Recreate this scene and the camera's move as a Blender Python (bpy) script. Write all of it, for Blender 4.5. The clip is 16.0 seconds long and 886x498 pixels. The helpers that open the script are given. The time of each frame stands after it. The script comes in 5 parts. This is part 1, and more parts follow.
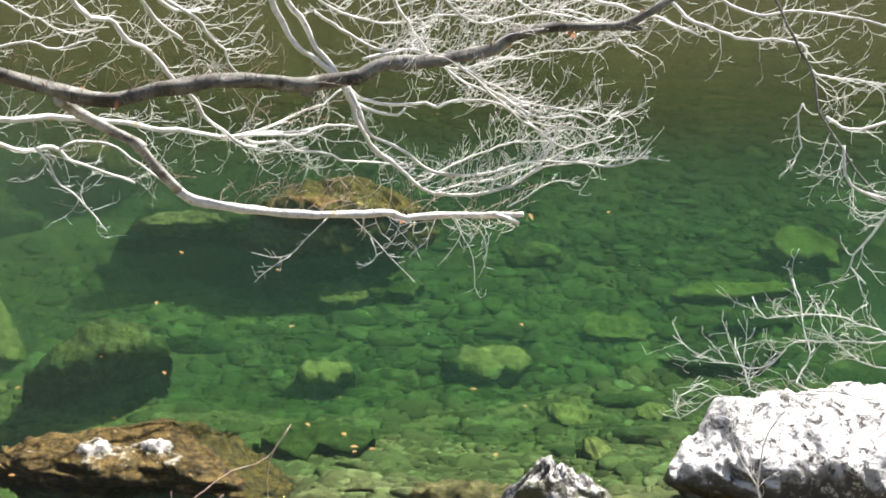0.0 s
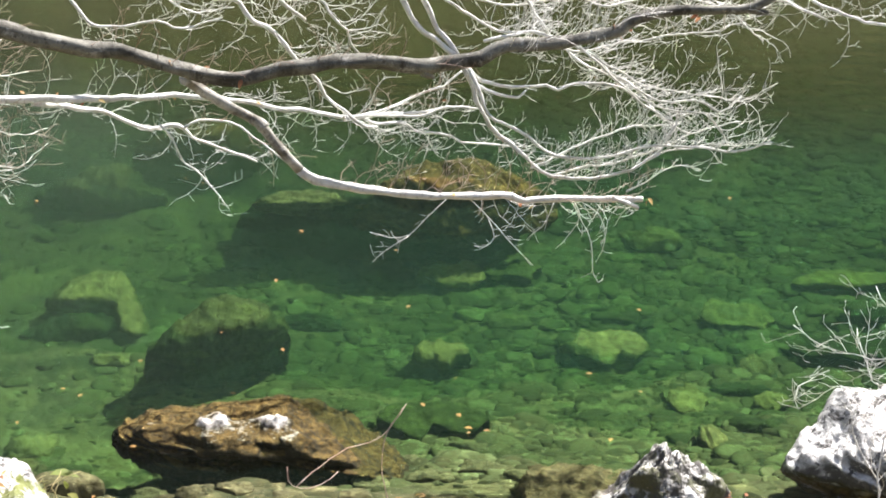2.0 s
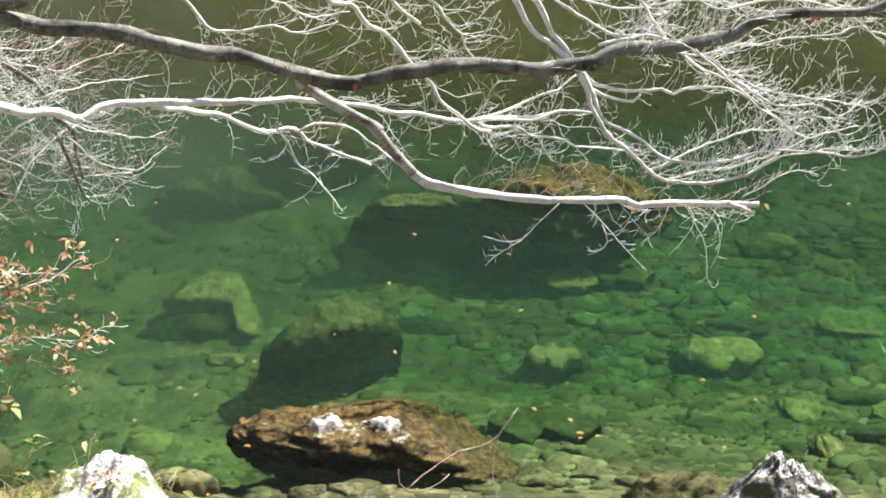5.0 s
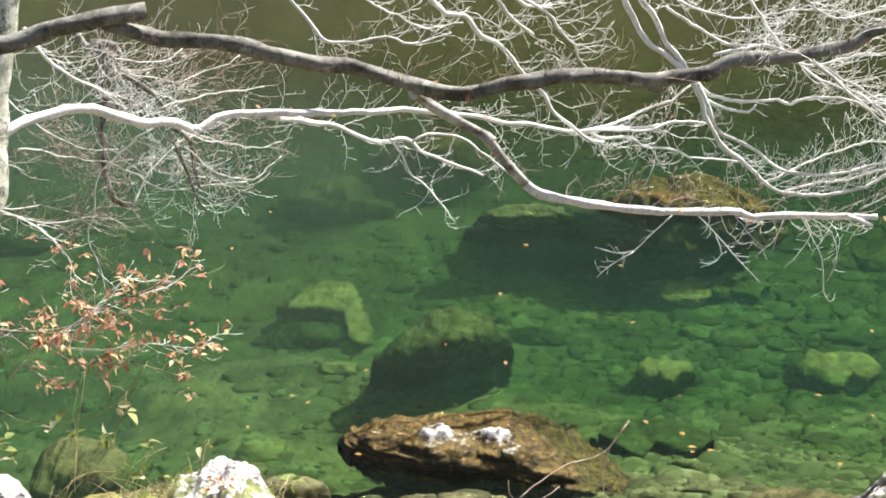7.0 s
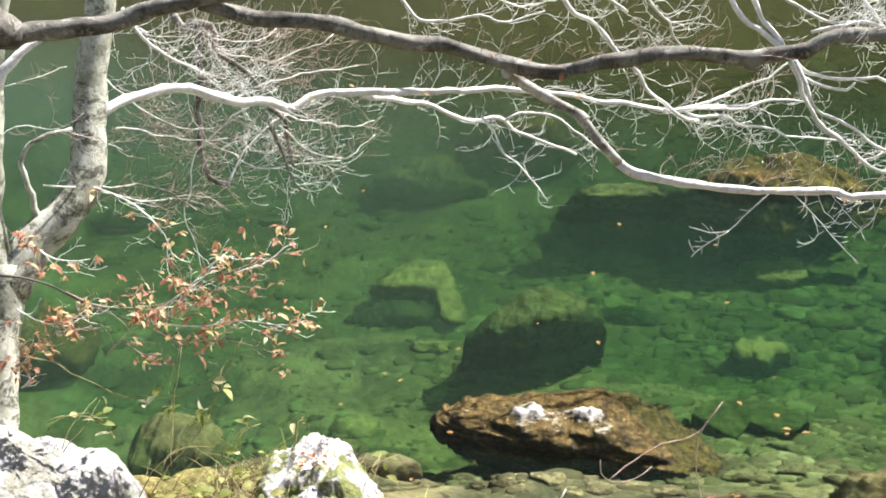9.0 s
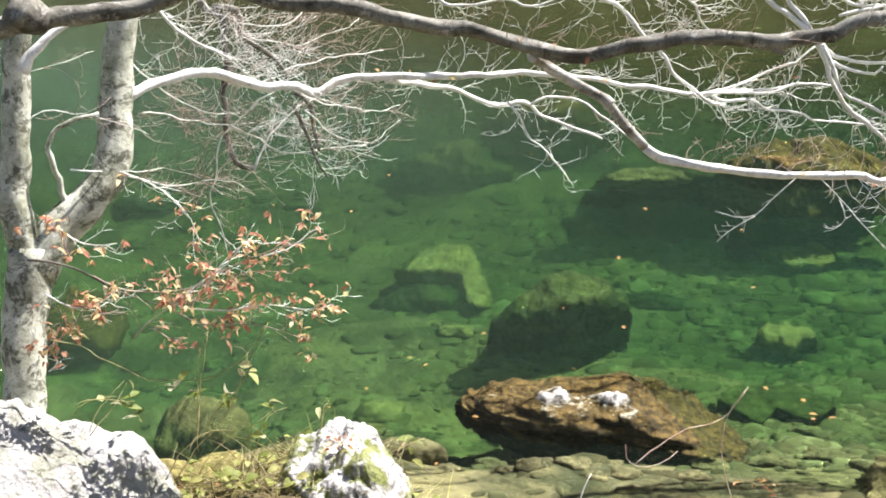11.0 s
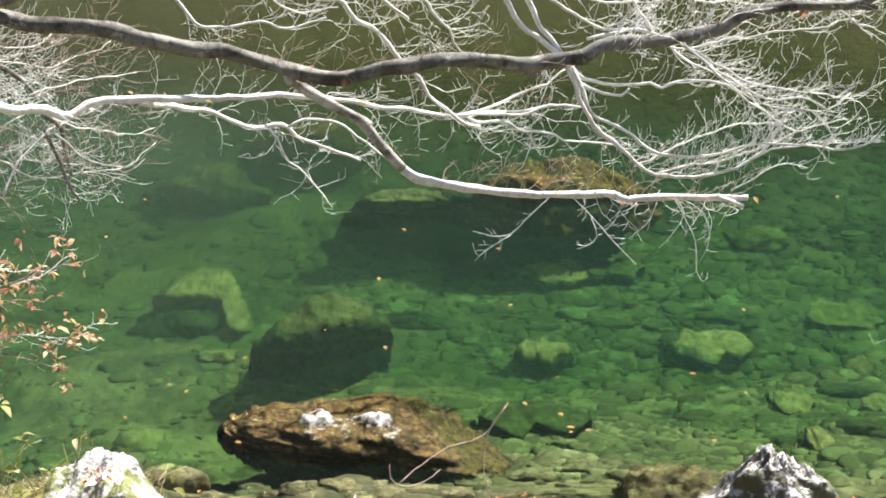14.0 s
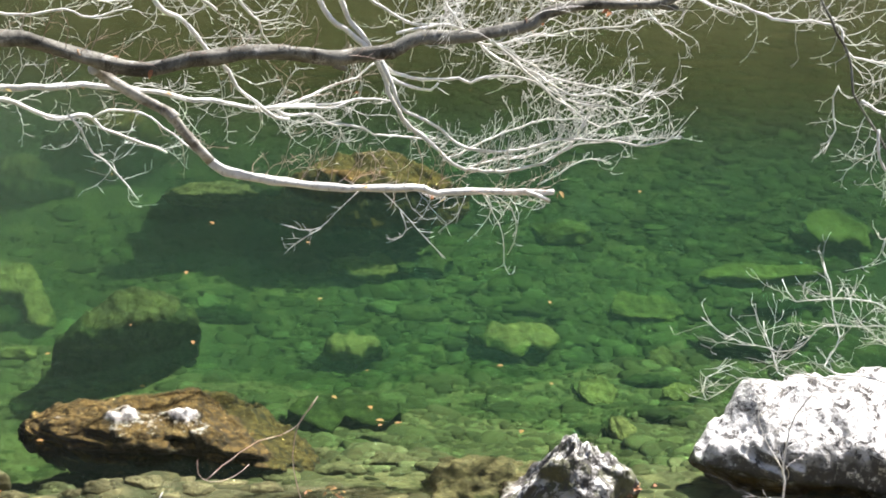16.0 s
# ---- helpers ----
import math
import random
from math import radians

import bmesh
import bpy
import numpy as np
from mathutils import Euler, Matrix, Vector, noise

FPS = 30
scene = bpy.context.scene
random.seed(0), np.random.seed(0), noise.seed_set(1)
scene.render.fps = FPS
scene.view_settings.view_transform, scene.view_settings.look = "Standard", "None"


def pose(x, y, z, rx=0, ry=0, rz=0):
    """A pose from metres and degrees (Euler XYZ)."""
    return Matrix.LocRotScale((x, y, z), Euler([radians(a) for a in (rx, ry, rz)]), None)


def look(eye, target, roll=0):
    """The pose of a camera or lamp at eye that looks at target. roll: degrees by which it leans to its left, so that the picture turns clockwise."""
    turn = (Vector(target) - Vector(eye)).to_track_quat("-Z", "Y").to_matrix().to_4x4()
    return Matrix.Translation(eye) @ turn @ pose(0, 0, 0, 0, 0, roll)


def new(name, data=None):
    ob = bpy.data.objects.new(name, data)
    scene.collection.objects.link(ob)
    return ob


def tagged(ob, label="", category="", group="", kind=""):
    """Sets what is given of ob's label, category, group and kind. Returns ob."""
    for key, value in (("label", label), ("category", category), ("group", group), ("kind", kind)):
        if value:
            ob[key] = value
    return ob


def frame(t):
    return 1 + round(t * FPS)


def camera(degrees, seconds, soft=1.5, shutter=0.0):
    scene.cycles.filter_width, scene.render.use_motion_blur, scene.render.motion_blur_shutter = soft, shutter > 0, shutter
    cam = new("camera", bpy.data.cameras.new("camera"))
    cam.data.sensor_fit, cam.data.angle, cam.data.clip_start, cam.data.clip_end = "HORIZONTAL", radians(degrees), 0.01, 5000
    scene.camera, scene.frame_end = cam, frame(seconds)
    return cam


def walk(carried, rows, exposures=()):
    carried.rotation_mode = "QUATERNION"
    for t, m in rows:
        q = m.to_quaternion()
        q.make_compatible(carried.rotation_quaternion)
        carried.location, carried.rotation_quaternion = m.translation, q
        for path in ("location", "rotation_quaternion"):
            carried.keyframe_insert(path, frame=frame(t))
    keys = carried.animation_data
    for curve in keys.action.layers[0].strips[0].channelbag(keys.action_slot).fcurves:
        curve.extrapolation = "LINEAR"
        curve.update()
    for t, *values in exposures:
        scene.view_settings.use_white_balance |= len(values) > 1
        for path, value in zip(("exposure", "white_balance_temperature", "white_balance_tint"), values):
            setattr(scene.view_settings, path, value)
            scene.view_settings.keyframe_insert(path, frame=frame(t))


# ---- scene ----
cam = camera(32.47, 16.0, soft=1.8)
EYE = (0.0, 0.0, 4.0)  # the water lies at z = 0
# seconds, yaw to the left, pitch down, roll to the left
ROWS = [
    (0.0, -8.96, 21.42, 1.97),
    (0.5, -7.66, 21.66, 1.89),
    (1.0, -6.52, 22.21, 1.84),
    (1.5, -5.1, 21.98, 1.46),
    (2.0, -4.21, 22.21, 1.26),
    (2.5, -3.28, 21.89, 0.93),
    (3.0, -2.5, 21.98, 0.75),
    (3.5, -1.92, 22.09, 0.62),
    (3.7, -1.61, 21.98, 0.46),
    (5.8, 2.05, 22.17, -0.38),
    (6.0, 2.59, 22.05, -0.55),
    (6.5, 3.95, 21.75, -0.97),
    (7.0, 4.89, 21.67, -1.28),
    (7.5, 5.76, 21.86, -1.58),
    (8.0, 6.82, 22.21, -1.81),
    (8.5, 7.69, 22.54, -2.02),
    (9.0, 8.67, 22.35, -2.49),
    (9.2, 8.89, 22.52, -2.52),
    (10.25, 9.98, 22.77, -2.83),
    (11.3, 9.36, 22.92, -2.84),
    (11.5, 8.93, 22.71, -2.72),
    (12.0, 7.99, 22.19, -2.61),
    (12.5, 6.63, 21.71, -2.5),
    (13.0, 4.6, 22.24, -1.98),
    (13.5, 2.59, 22.43, -1.21),
    (14.0, -0.05, 22.3, -0.19),
    (14.5, -1.95, 22.6, 0.42),
    (15.0, -3.62, 22.75, 1.02),
    (15.5, -5.49, 22.32, 1.76),
    (16.0, -7.8, 22.38, 2.77),
]
walk(cam, [(t, pose(*EYE, 0, 0, yaw) @ pose(0, 0, 0, 90 - down) @ pose(0, 0, 0, 0, 0, roll)) for t, yaw, down, roll in ROWS],
     exposures=[(0.0, 1.53, 6500, 14), (7.5, 1.53, 6500, 14), (9.2, 1.57, 6500, 14), (11.5, 1.62, 6500, 14), (12.5, 1.58, 6500, 14), (14.0, 1.54, 6500, 14), (16.0, 1.53, 6500, 14)])

# ---- light: a high sun behind the far bank, clear sky ----
SUN_AZ, SUN_EL = radians(42), radians(56)  # azimuth to the right of +y
TO_SUN = Vector((math.sin(SUN_AZ) * math.cos(SUN_EL), math.cos(SUN_AZ) * math.cos(SUN_EL), math.sin(SUN_EL)))
world = bpy.data.worlds.new("sky")
world.use_nodes = True
scene.world = world
wn = world.node_tree.nodes
sky = wn.new("ShaderNodeTexSky")
sky.sky_type, sky.sun_disc, sky.sun_elevation, sky.sun_rotation = "NISHITA", False, SUN_EL, SUN_AZ
world.node_tree.links.new(sky.outputs[0], wn["Background"].inputs[0])
wn["Background"].inputs[1].default_value = 0.05
sun = new("sun", bpy.data.lights.new("sun", "SUN"))
sun.data.energy, sun.data.angle, sun.data.color = 5.0, radians(0.53), (1.0, 0.965, 0.915)
sun.matrix_world = look(TO_SUN * 50, (0, 0, 0))


# ---- materials ----
class Nodes:
    """A small writer of node materials."""

    def __init__(self, name):
        self.m = bpy.data.materials.new(name)
        self.m.use_nodes = True
        self.t = self.m.node_tree
        self.t.nodes.clear()
        self.end = self.t.nodes.new("ShaderNodeOutputMaterial")

    def add(self, kind, out=0, props=None, **ins):
        n = self.t.nodes.new("ShaderNode" + kind)
        for k, v in (props or {}).items():
            setattr(n, k, v)
        for k, v in ins.items():
            key = int(k[1:]) if k[0] == "i" and k[1:].isdigit() else k.replace("_", " ")
            self.put(n.inputs[key], v)
        return n.outputs[out]

    def put(self, socket, v):
        if isinstance(v, bpy.types.NodeSocket):
            self.t.links.new(v, socket)
        elif isinstance(v, (tuple, list)) and socket.type == "RGBA":
            socket.default_value = (*v, 1)[:4]
        else:
            socket.default_value = v

    def where(self, local=False):
        return self.add("TexCoord", 3) if local else self.add("NewGeometry", 0)

    def noise(self, at, scale, detail=5.0, rough=0.6, warp=0.0):
        return self.add("TexNoise", 0, Vector=at, Scale=scale, Detail=detail, Roughness=rough, Distortion=warp)

    def ramp(self, fac, *stops):
        n = self.t.nodes.new("ShaderNodeValToRGB")
        while len(n.color_ramp.elements) < len(stops):
            n.color_ramp.elements.new(0.5)
        for e, (p, c) in zip(n.color_ramp.elements, stops):
            e.position, e.color = p, ((c, c, c, 1) if isinstance(c, (int, float)) else (*c, 1))
        self.put(n.inputs[0], fac)
        return n.outputs[0]

    def mix(self, fac, a, b, how="MIX"):
        n = self.t.nodes.new("ShaderNodeMix")
        n.data_type, n.blend_type = "RGBA", how
        self.put(n.inputs[0], fac), self.put(n.inputs[6], a), self.put(n.inputs[7], b)
        return n.outputs[2]

    def math(self, how, a, b=0.0):
        return self.add("Math", 0, {"operation": how}, i0=a, i1=b)

    def bump(self, height, strength, distance):
        return self.add("Bump", 0, Height=height, Strength=strength, Distance=distance)

    def surface(self, color, rough=0.8, normal=None, spec=0.3, **more):
        ins = {"Base_Color": color, "Roughness": rough, "Specular_IOR_Level": spec, **more}
        if normal is not None:
            ins["Normal"] = normal
        return self.done(self.add("BsdfPrincipled", 0, None, **ins))

    def done(self, shader):
        self.t.links.new(shader, self.end.inputs[0])
        return self.m


def make_water():
    n = Nodes("clear_river_water")
    at = n.where()
    flat = n.add("Mapping", 0, Vector=at, Scale=(1.0, 1.6, 1.0))
    h = n.math("ADD", n.noise(flat, 1.6, 2, 0.5), n.math("MULTIPLY", n.noise(flat, 5.5, 2, 0.5), 0.21))
    nor = n.bump(h, 0.30, 0.03)
    clear = n.add("BsdfRefraction", 0, None, Color=(0.93, 0.985, 0.95), IOR=1.333, Roughness=0.048, Normal=nor)
    gloss = n.add("BsdfGlossy", 0, None, Color=(1, 1, 1), Roughness=0.02, Normal=nor)
    f = n.add("Fresnel", 0, IOR=1.333, Normal=nor)
    return n.done(n.add("MixShader", 0, None, i0=f, i1=clear, i2=gloss))


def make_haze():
    # a tinted layer that paints in murk: takes some red out of the light and scatters a little blue-green; set thicker
    # far out and to the left
    n = Nodes("painted_haze_tint")
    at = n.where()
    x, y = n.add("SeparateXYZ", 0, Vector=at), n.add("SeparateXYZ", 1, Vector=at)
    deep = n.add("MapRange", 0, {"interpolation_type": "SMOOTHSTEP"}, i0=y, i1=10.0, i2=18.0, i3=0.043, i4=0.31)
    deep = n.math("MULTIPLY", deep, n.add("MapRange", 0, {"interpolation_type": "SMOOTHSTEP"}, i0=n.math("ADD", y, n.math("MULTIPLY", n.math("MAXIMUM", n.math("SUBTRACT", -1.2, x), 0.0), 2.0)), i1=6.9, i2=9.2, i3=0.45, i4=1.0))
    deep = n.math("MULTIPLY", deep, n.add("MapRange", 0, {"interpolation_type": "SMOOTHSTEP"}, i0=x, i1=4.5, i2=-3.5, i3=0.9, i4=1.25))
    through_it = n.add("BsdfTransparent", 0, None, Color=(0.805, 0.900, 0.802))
    # Tint goes by place: teal near, browner left, olive far out.
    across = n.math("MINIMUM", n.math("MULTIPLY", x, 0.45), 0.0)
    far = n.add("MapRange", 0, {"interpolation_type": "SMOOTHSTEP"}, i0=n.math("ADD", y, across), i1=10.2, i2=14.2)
    leftward = n.add("MapRange", 0, {"interpolation_type": "SMOOTHSTEP"}, i0=x, i1=2.0, i2=-2.5)
    near = n.mix(leftward, (0.041, 0.102, 0.080), (0.068, 0.109, 0.079))
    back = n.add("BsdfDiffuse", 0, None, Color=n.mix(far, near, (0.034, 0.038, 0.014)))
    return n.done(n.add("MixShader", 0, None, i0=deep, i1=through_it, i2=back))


def make_limestone(name, stain, low, moss=0.0, cover=0.0, gold=0.0, tone=1.0):
    """Pale weathered limestone with dark lichen, laid on heavier to paint shade on steep faces; below about z = low it
    carries brown algae.
    """
    n = Nodes(name)
    at = n.where()
    big = n.noise(at, 3.0, 6, 0.65, 0.4)
    fine = n.noise(at, 26.0, 6, 0.7)
    pits = n.add("TexVoronoi", 0, {"feature": "F1"}, Vector=at, Scale=38.0, Randomness=1.0)
    base = n.mix(n.ramp(big, (0.35, 0.0), (0.62, 1.0)), (0.66, 0.64, 0.60), (0.80, 0.79, 0.76))
    base = n.mix(n.ramp(fine, (0.30, 0.55), (0.46, 0.0)), base, (0.30, 0.28, 0.26))
    lich = n.math("MULTIPLY", n.ramp(n.noise(at, 12.0, 8, 0.78, 0.6), (0.56 - cover, 0.0), (0.61 - cover, 1.0)), stain)
    # Steep faces get lichen and painted shade in one dark mask.
    steep = n.add("MapRange", 0, None, i0=n.add("SeparateXYZ", 2, Vector=n.add("NewGeometry", 1)), i1=0.78, i2=0.2)
    lich_shade = n.math("MULTIPLY", n.ramp(n.noise(at, 22.0, 9, 0.85, 0.15), (0.44 - cover, 0.0), (0.49 - cover, 1.0)), n.math("MULTIPLY", steep, stain))
    base = n.mix(n.math("MAXIMUM", lich, lich_shade), base, (0.055, 0.051, 0.046))
    if moss:
        m = n.math("MULTIPLY", n.ramp(n.noise(at, 5.0, 6, 0.7), (0.5, 0.0), (0.56, 1.0)), moss)
        base = n.mix(m, base, (0.20, 0.23, 0.045))
    base = n.mix(1.0, base, (tone, tone, tone), "MULTIPLY")
    z = n.add("SeparateXYZ", 2, Vector=at)
    edge = n.math("ADD", z, n.math("ADD", n.math("MULTIPLY", n.math("SUBTRACT", n.noise(at, 6.0, 6, 0.7), 0.5), 0.12), n.math("MULTIPLY", n.math("SUBTRACT", n.noise(at, 28.0, 5, 0.7), 0.5), 0.16)))
    wet = n.ramp(n.math("DIVIDE", n.math("SUBTRACT", low, edge), 0.10), (0.0, 0.0), (1.0, 1.0))
    algae = n.mix(n.ramp(n.noise(at, 11.0, 7, 0.7), (0.36, 0.0), (0.62, 1.0)), (0.032, 0.021, 0.008), (0.115, 0.076, 0.026))
    if gold:
        base = n.mix(0.75, base, (0.86, 0.85, 0.81))
        algae = n.mix(n.ramp(n.noise(at, 15.0, 9, 0.8, 0.4), (0.40, 0.0), (0.56, 1.0)), (0.025, 0.017, 0.005), (0.100, 0.062, 0.017))
        # Near-black on steep sides paints the shade of the undercut front.
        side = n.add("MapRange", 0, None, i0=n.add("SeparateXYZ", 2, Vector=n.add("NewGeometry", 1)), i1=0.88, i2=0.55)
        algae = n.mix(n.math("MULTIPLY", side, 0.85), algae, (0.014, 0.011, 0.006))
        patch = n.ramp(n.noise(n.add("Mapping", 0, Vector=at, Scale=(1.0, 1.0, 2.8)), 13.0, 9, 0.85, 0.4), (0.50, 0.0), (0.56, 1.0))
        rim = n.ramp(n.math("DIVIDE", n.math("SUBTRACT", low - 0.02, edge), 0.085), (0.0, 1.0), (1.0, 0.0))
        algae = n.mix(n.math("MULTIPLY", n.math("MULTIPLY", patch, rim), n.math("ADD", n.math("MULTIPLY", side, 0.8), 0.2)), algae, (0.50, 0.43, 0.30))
    base = n.mix(wet, base, algae)
    h = n.math("ADD", n.math("MULTIPLY", fine, 0.5), n.math("ADD", n.math("MULTIPLY", pits, 0.3), big))
    return n.surface(base, 0.85, n.bump(h, 0.8, 0.03), 0.25)


def make_bed_rock(name, dark, light):
    n = Nodes(name)
    at = n.where()
    v = n.add("ObjectInfo", 5)
    c = n.mix(n.ramp(n.noise(at, 4.0, 7, 0.7, 0.5), (0.34, 0.0), (0.64, 1.0)), dark, light)
    c = n.mix(n.ramp(n.noise(at, 17.0, 5, 0.7), (0.42, 0.5), (0.55, 0.0)), c, tuple(q * 0.4 for q in dark))
    c = n.mix(n.math("MULTIPLY", v, 0.35), c, tuple(q * 0.55 for q in light))
    c = n.mix(n.ramp(n.noise(at, 9.0, 9, 0.8, 0.6), (0.48, 0.0), (0.56, 0.6)), c, tuple(q * 0.6 for q in dark))
    h = n.math("ADD", n.noise(at, 9.0, 7, 0.7), n.math("MULTIPLY", n.noise(at, 40.0, 4, 0.6), 0.3))
    return n.surface(c, 0.9, n.bump(h, 0.9, 0.04), 0.2)


def make_cobble(name, island, pale):
    n = Nodes(name)
    at = n.where()
    r = n.add("NewGeometry", 8) if island else n.add("ObjectInfo", 5)
    c = n.ramp(r, (0.0, (0.065, 0.060, 0.030)), (0.4, (0.115, 0.105, 0.053)), (0.75, (0.19, 0.172, 0.086)), (1.0, (0.31, 0.28, 0.155)))
    c = n.mix(1.0, c, (pale * 0.80, pale * 0.96, pale * 0.84), "MULTIPLY")
    c = n.mix(n.ramp(n.noise(at, 14.0, 6, 0.7), (0.38, 0.65), (0.6, 0.0)), c, (0.06, 0.052, 0.02))
    return n.surface(c, 0.9, n.bump(n.noise(at, 35.0, 5, 0.65), 0.5, 0.01), 0.2)


def make_ground():
    n = Nodes("gravel_and_woodland_soil")
    at = n.where()
    cell = n.add("TexVoronoi", 1, {"feature": "F1"}, Vector=at, Scale=13.0)
    grey = n.add("RGBToBW", 0, Color=cell)
    gravel = n.ramp(grey, (0.15, (0.050, 0.047, 0.025)), (0.5, (0.070, 0.065, 0.033)), (0.85, (0.10, 0.092, 0.050)))
    silt = n.mix(n.ramp(n.noise(at, 7.0, 6, 0.7), (0.35, 0.0), (0.65, 1.0)), (0.098, 0.088, 0.042), (0.172, 0.152, 0.076))
    gravel = n.mix(n.ramp(n.noise(at, 1.3, 7, 0.68, 0.5), (0.46, 0.0), (0.56, 0.9)), gravel, silt)
    gravel = n.mix(n.ramp(n.noise(n.add("Mapping", 0, Vector=at, Location=(7.0, 3.0, 0.0)), 1.0, 7, 0.7, 0.6), (0.52, 0.0), (0.60, 0.85)), gravel, (0.024, 0.030, 0.013))
    leafy = n.mix(n.ramp(n.noise(at, 3.0, 8, 0.7), (0.4, 0.0), (0.6, 1.0)), (0.05, 0.041, 0.02), (0.15, 0.12, 0.056))
    streak = n.add("Mapping", 0, Vector=at, Scale=(0.35, 0.03, 0.03))
    wood = n.mix(n.ramp(n.noise(streak, 1.0, 8, 0.7), (0.36, 0.0), (0.64, 1.0)), (0.105, 0.10, 0.031), (0.25, 0.222, 0.072))
    y = n.add("SeparateXYZ", 1, Vector=at)
    z = n.add("SeparateXYZ", 2, Vector=at)
    # Unseen slope toned for its reflection: dark higher up, pale grey to the left.
    high = n.add("MapRange", 0, None, i0=n.math("ADD", z, n.math("MULTIPLY", n.noise(at, 0.25, 4, 0.6), 5.0)), i1=6.5, i2=9.3)
    wood = n.mix(high, wood, n.mix(0.85, wood, (0.02, 0.034, 0.022)))
    # The pale left part is painted so the water mirrors a brighter veil.
    bare = n.add("MapRange", 0, {"interpolation_type": "SMOOTHSTEP"}, i0=n.add("SeparateXYZ", 0, Vector=at), i1=-1.0, i2=-9.0, i3=0.0, i4=0.75)
    wood = n.mix(bare, wood, (0.165, 0.165, 0.145))
    c = n.mix(n.ramp(n.math("ADD", n.math("MULTIPLY", z, 4.0), 0.3), (0.0, 0.0), (1.0, 1.0)), gravel, leafy)
    c = n.mix(n.ramp(n.math("SUBTRACT", n.math("MULTIPLY", y, 0.2), 6.0), (0.0, 0.0), (1.0, 1.0)), c, wood)
    dist = n.add("TexVoronoi", 0, {"feature": "DISTANCE_TO_EDGE"}, Vector=at, Scale=13.0)
    h = n.math("ADD", n.ramp(dist, (0.0, 0.0), (0.25, 1.0)), n.noise(at, 30.0, 4, 0.6))
    return n.surface(c, 0.95, n.bump(h, 0.3, 0.02), 0.15)


def make_bark(name, pale, dark, lichen, spots=0.5, moss=0.0):
    n = Nodes(name)
    at = n.where()
    a = n.noise(at, 6.0, 7, 0.7, 0.5)
    fine = n.noise(at, 55.0, 4, 0.7)
    c = n.mix(n.ramp(a, (0.38, 0.0), (0.60, 1.0)), dark, pale)
    c = n.mix(n.math("MULTIPLY", n.ramp(n.noise(at, 15.0, 6, 0.75), (0.55, 0.0), (0.62, 1.0)), spots), c, lichen)
    if moss:
        blot = n.math("MULTIPLY", n.ramp(n.noise(at, 8.0, 8, 0.78, 0.8), (0.50, 0.0), (0.54, 1.0)), n.ramp(n.noise(at, 40.0, 5, 0.7), (0.40, 0.2), (0.5, 1.0)))
        c = n.mix(n.math("MULTIPLY", blot, moss), c, (0.045, 0.048, 0.025))
    c = n.mix(n.ramp(fine, (0.34, 0.6), (0.45, 0.0)), c, tuple(q * 0.4 for q in dark))
    return n.surface(c, 0.8, n.bump(n.math("ADD", fine, a), 0.5, 0.008), 0.25)


def make_leaf(name, *cols, single=False):
    n = Nodes(name)
    at = n.where()
    r = n.add("ObjectInfo", 5) if single else n.add("NewGeometry", 8)
    c = n.ramp(r, *[(i / max(1, len(cols) - 1), q) for i, q in enumerate(cols)])
    c = n.mix(n.ramp(n.noise(at, 40.0, 4, 0.6), (0.4, 0.4), (0.6, 0.0)), c, tuple(q * 0.5 for q in cols[0]))
    face = n.add("BsdfPrincipled", 0, None, Base_Color=c, Roughness=0.6, Specular_IOR_Level=0.3)
    glow = n.add("BsdfTranslucent", 0, None, Color=c)
    return n.done(n.add("MixShader", 0, None, i0=0.4, i1=face, i2=glow))


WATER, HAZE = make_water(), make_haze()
LIME = make_limestone("white_limestone", 0.95, 0.0, 0.0, 0.045)
LIME_GREY = make_limestone("grey_limestone", 0.7, 0.02, 0.35, 0.0, tone=0.50)
LIME_DARK = make_limestone("lichen_limestone", 0.95, 0.05, 0.2, 0.105)
LIME_MOSS = make_limestone("mossy_limestone", 0.85, -0.1, 0.9, 0.02, tone=0.72)
LIME_WET = make_limestone("stained_limestone_painted_shade", 0.35, 0.078, gold=1.0)
BED_ROCK = make_bed_rock("algae_covered_rock", (0.07, 0.066, 0.028), (0.19, 0.17, 0.07))
BED_PALE = make_bed_rock("yellowish_bed_rock", (0.14, 0.122, 0.052), (0.30, 0.255, 0.105))
BED_MOSS = make_bed_rock("brown_mossy_rock", (0.04, 0.042, 0.014), (0.13, 0.115, 0.035))
BED_GREEN = make_bed_rock("green_mossy_rock", (0.022, 0.034, 0.010), (0.076, 0.102, 0.025))
BED_SHORE = make_bed_rock("pale_shore_rock", (0.08, 0.074, 0.036), (0.19, 0.172, 0.085))
# Used for dark mossy rocks and for blocks that paint shade.
BED_DARK = make_bed_rock("dark_moss_and_painted_shade", (0.018, 0.025, 0.010), (0.055, 0.075, 0.022))
BED_OCHRE = make_bed_rock("ochre_mossy_rock", (0.045, 0.036, 0.012), (0.19, 0.118, 0.030))
BED_YELLOW = make_bed_rock("yellow_mossy_rock", (0.15, 0.135, 0.045), (0.34, 0.29, 0.11))
COBBLE, COBBLES = make_cobble("single_cobble", False, 0.34), make_cobble("cobble_bed", True, 0.58)
GROUND = make_ground()
BARK = make_bark("pale_beech_bark", (0.85, 0.84, 0.80), (0.58, 0.565, 0.51), (0.82, 0.81, 0.77))
BARK_TRUNK = make_bark("lichened_beech_bark", (0.56, 0.565, 0.47), (0.26, 0.27, 0.185), (0.74, 0.74, 0.68), 0.5, 0.8)
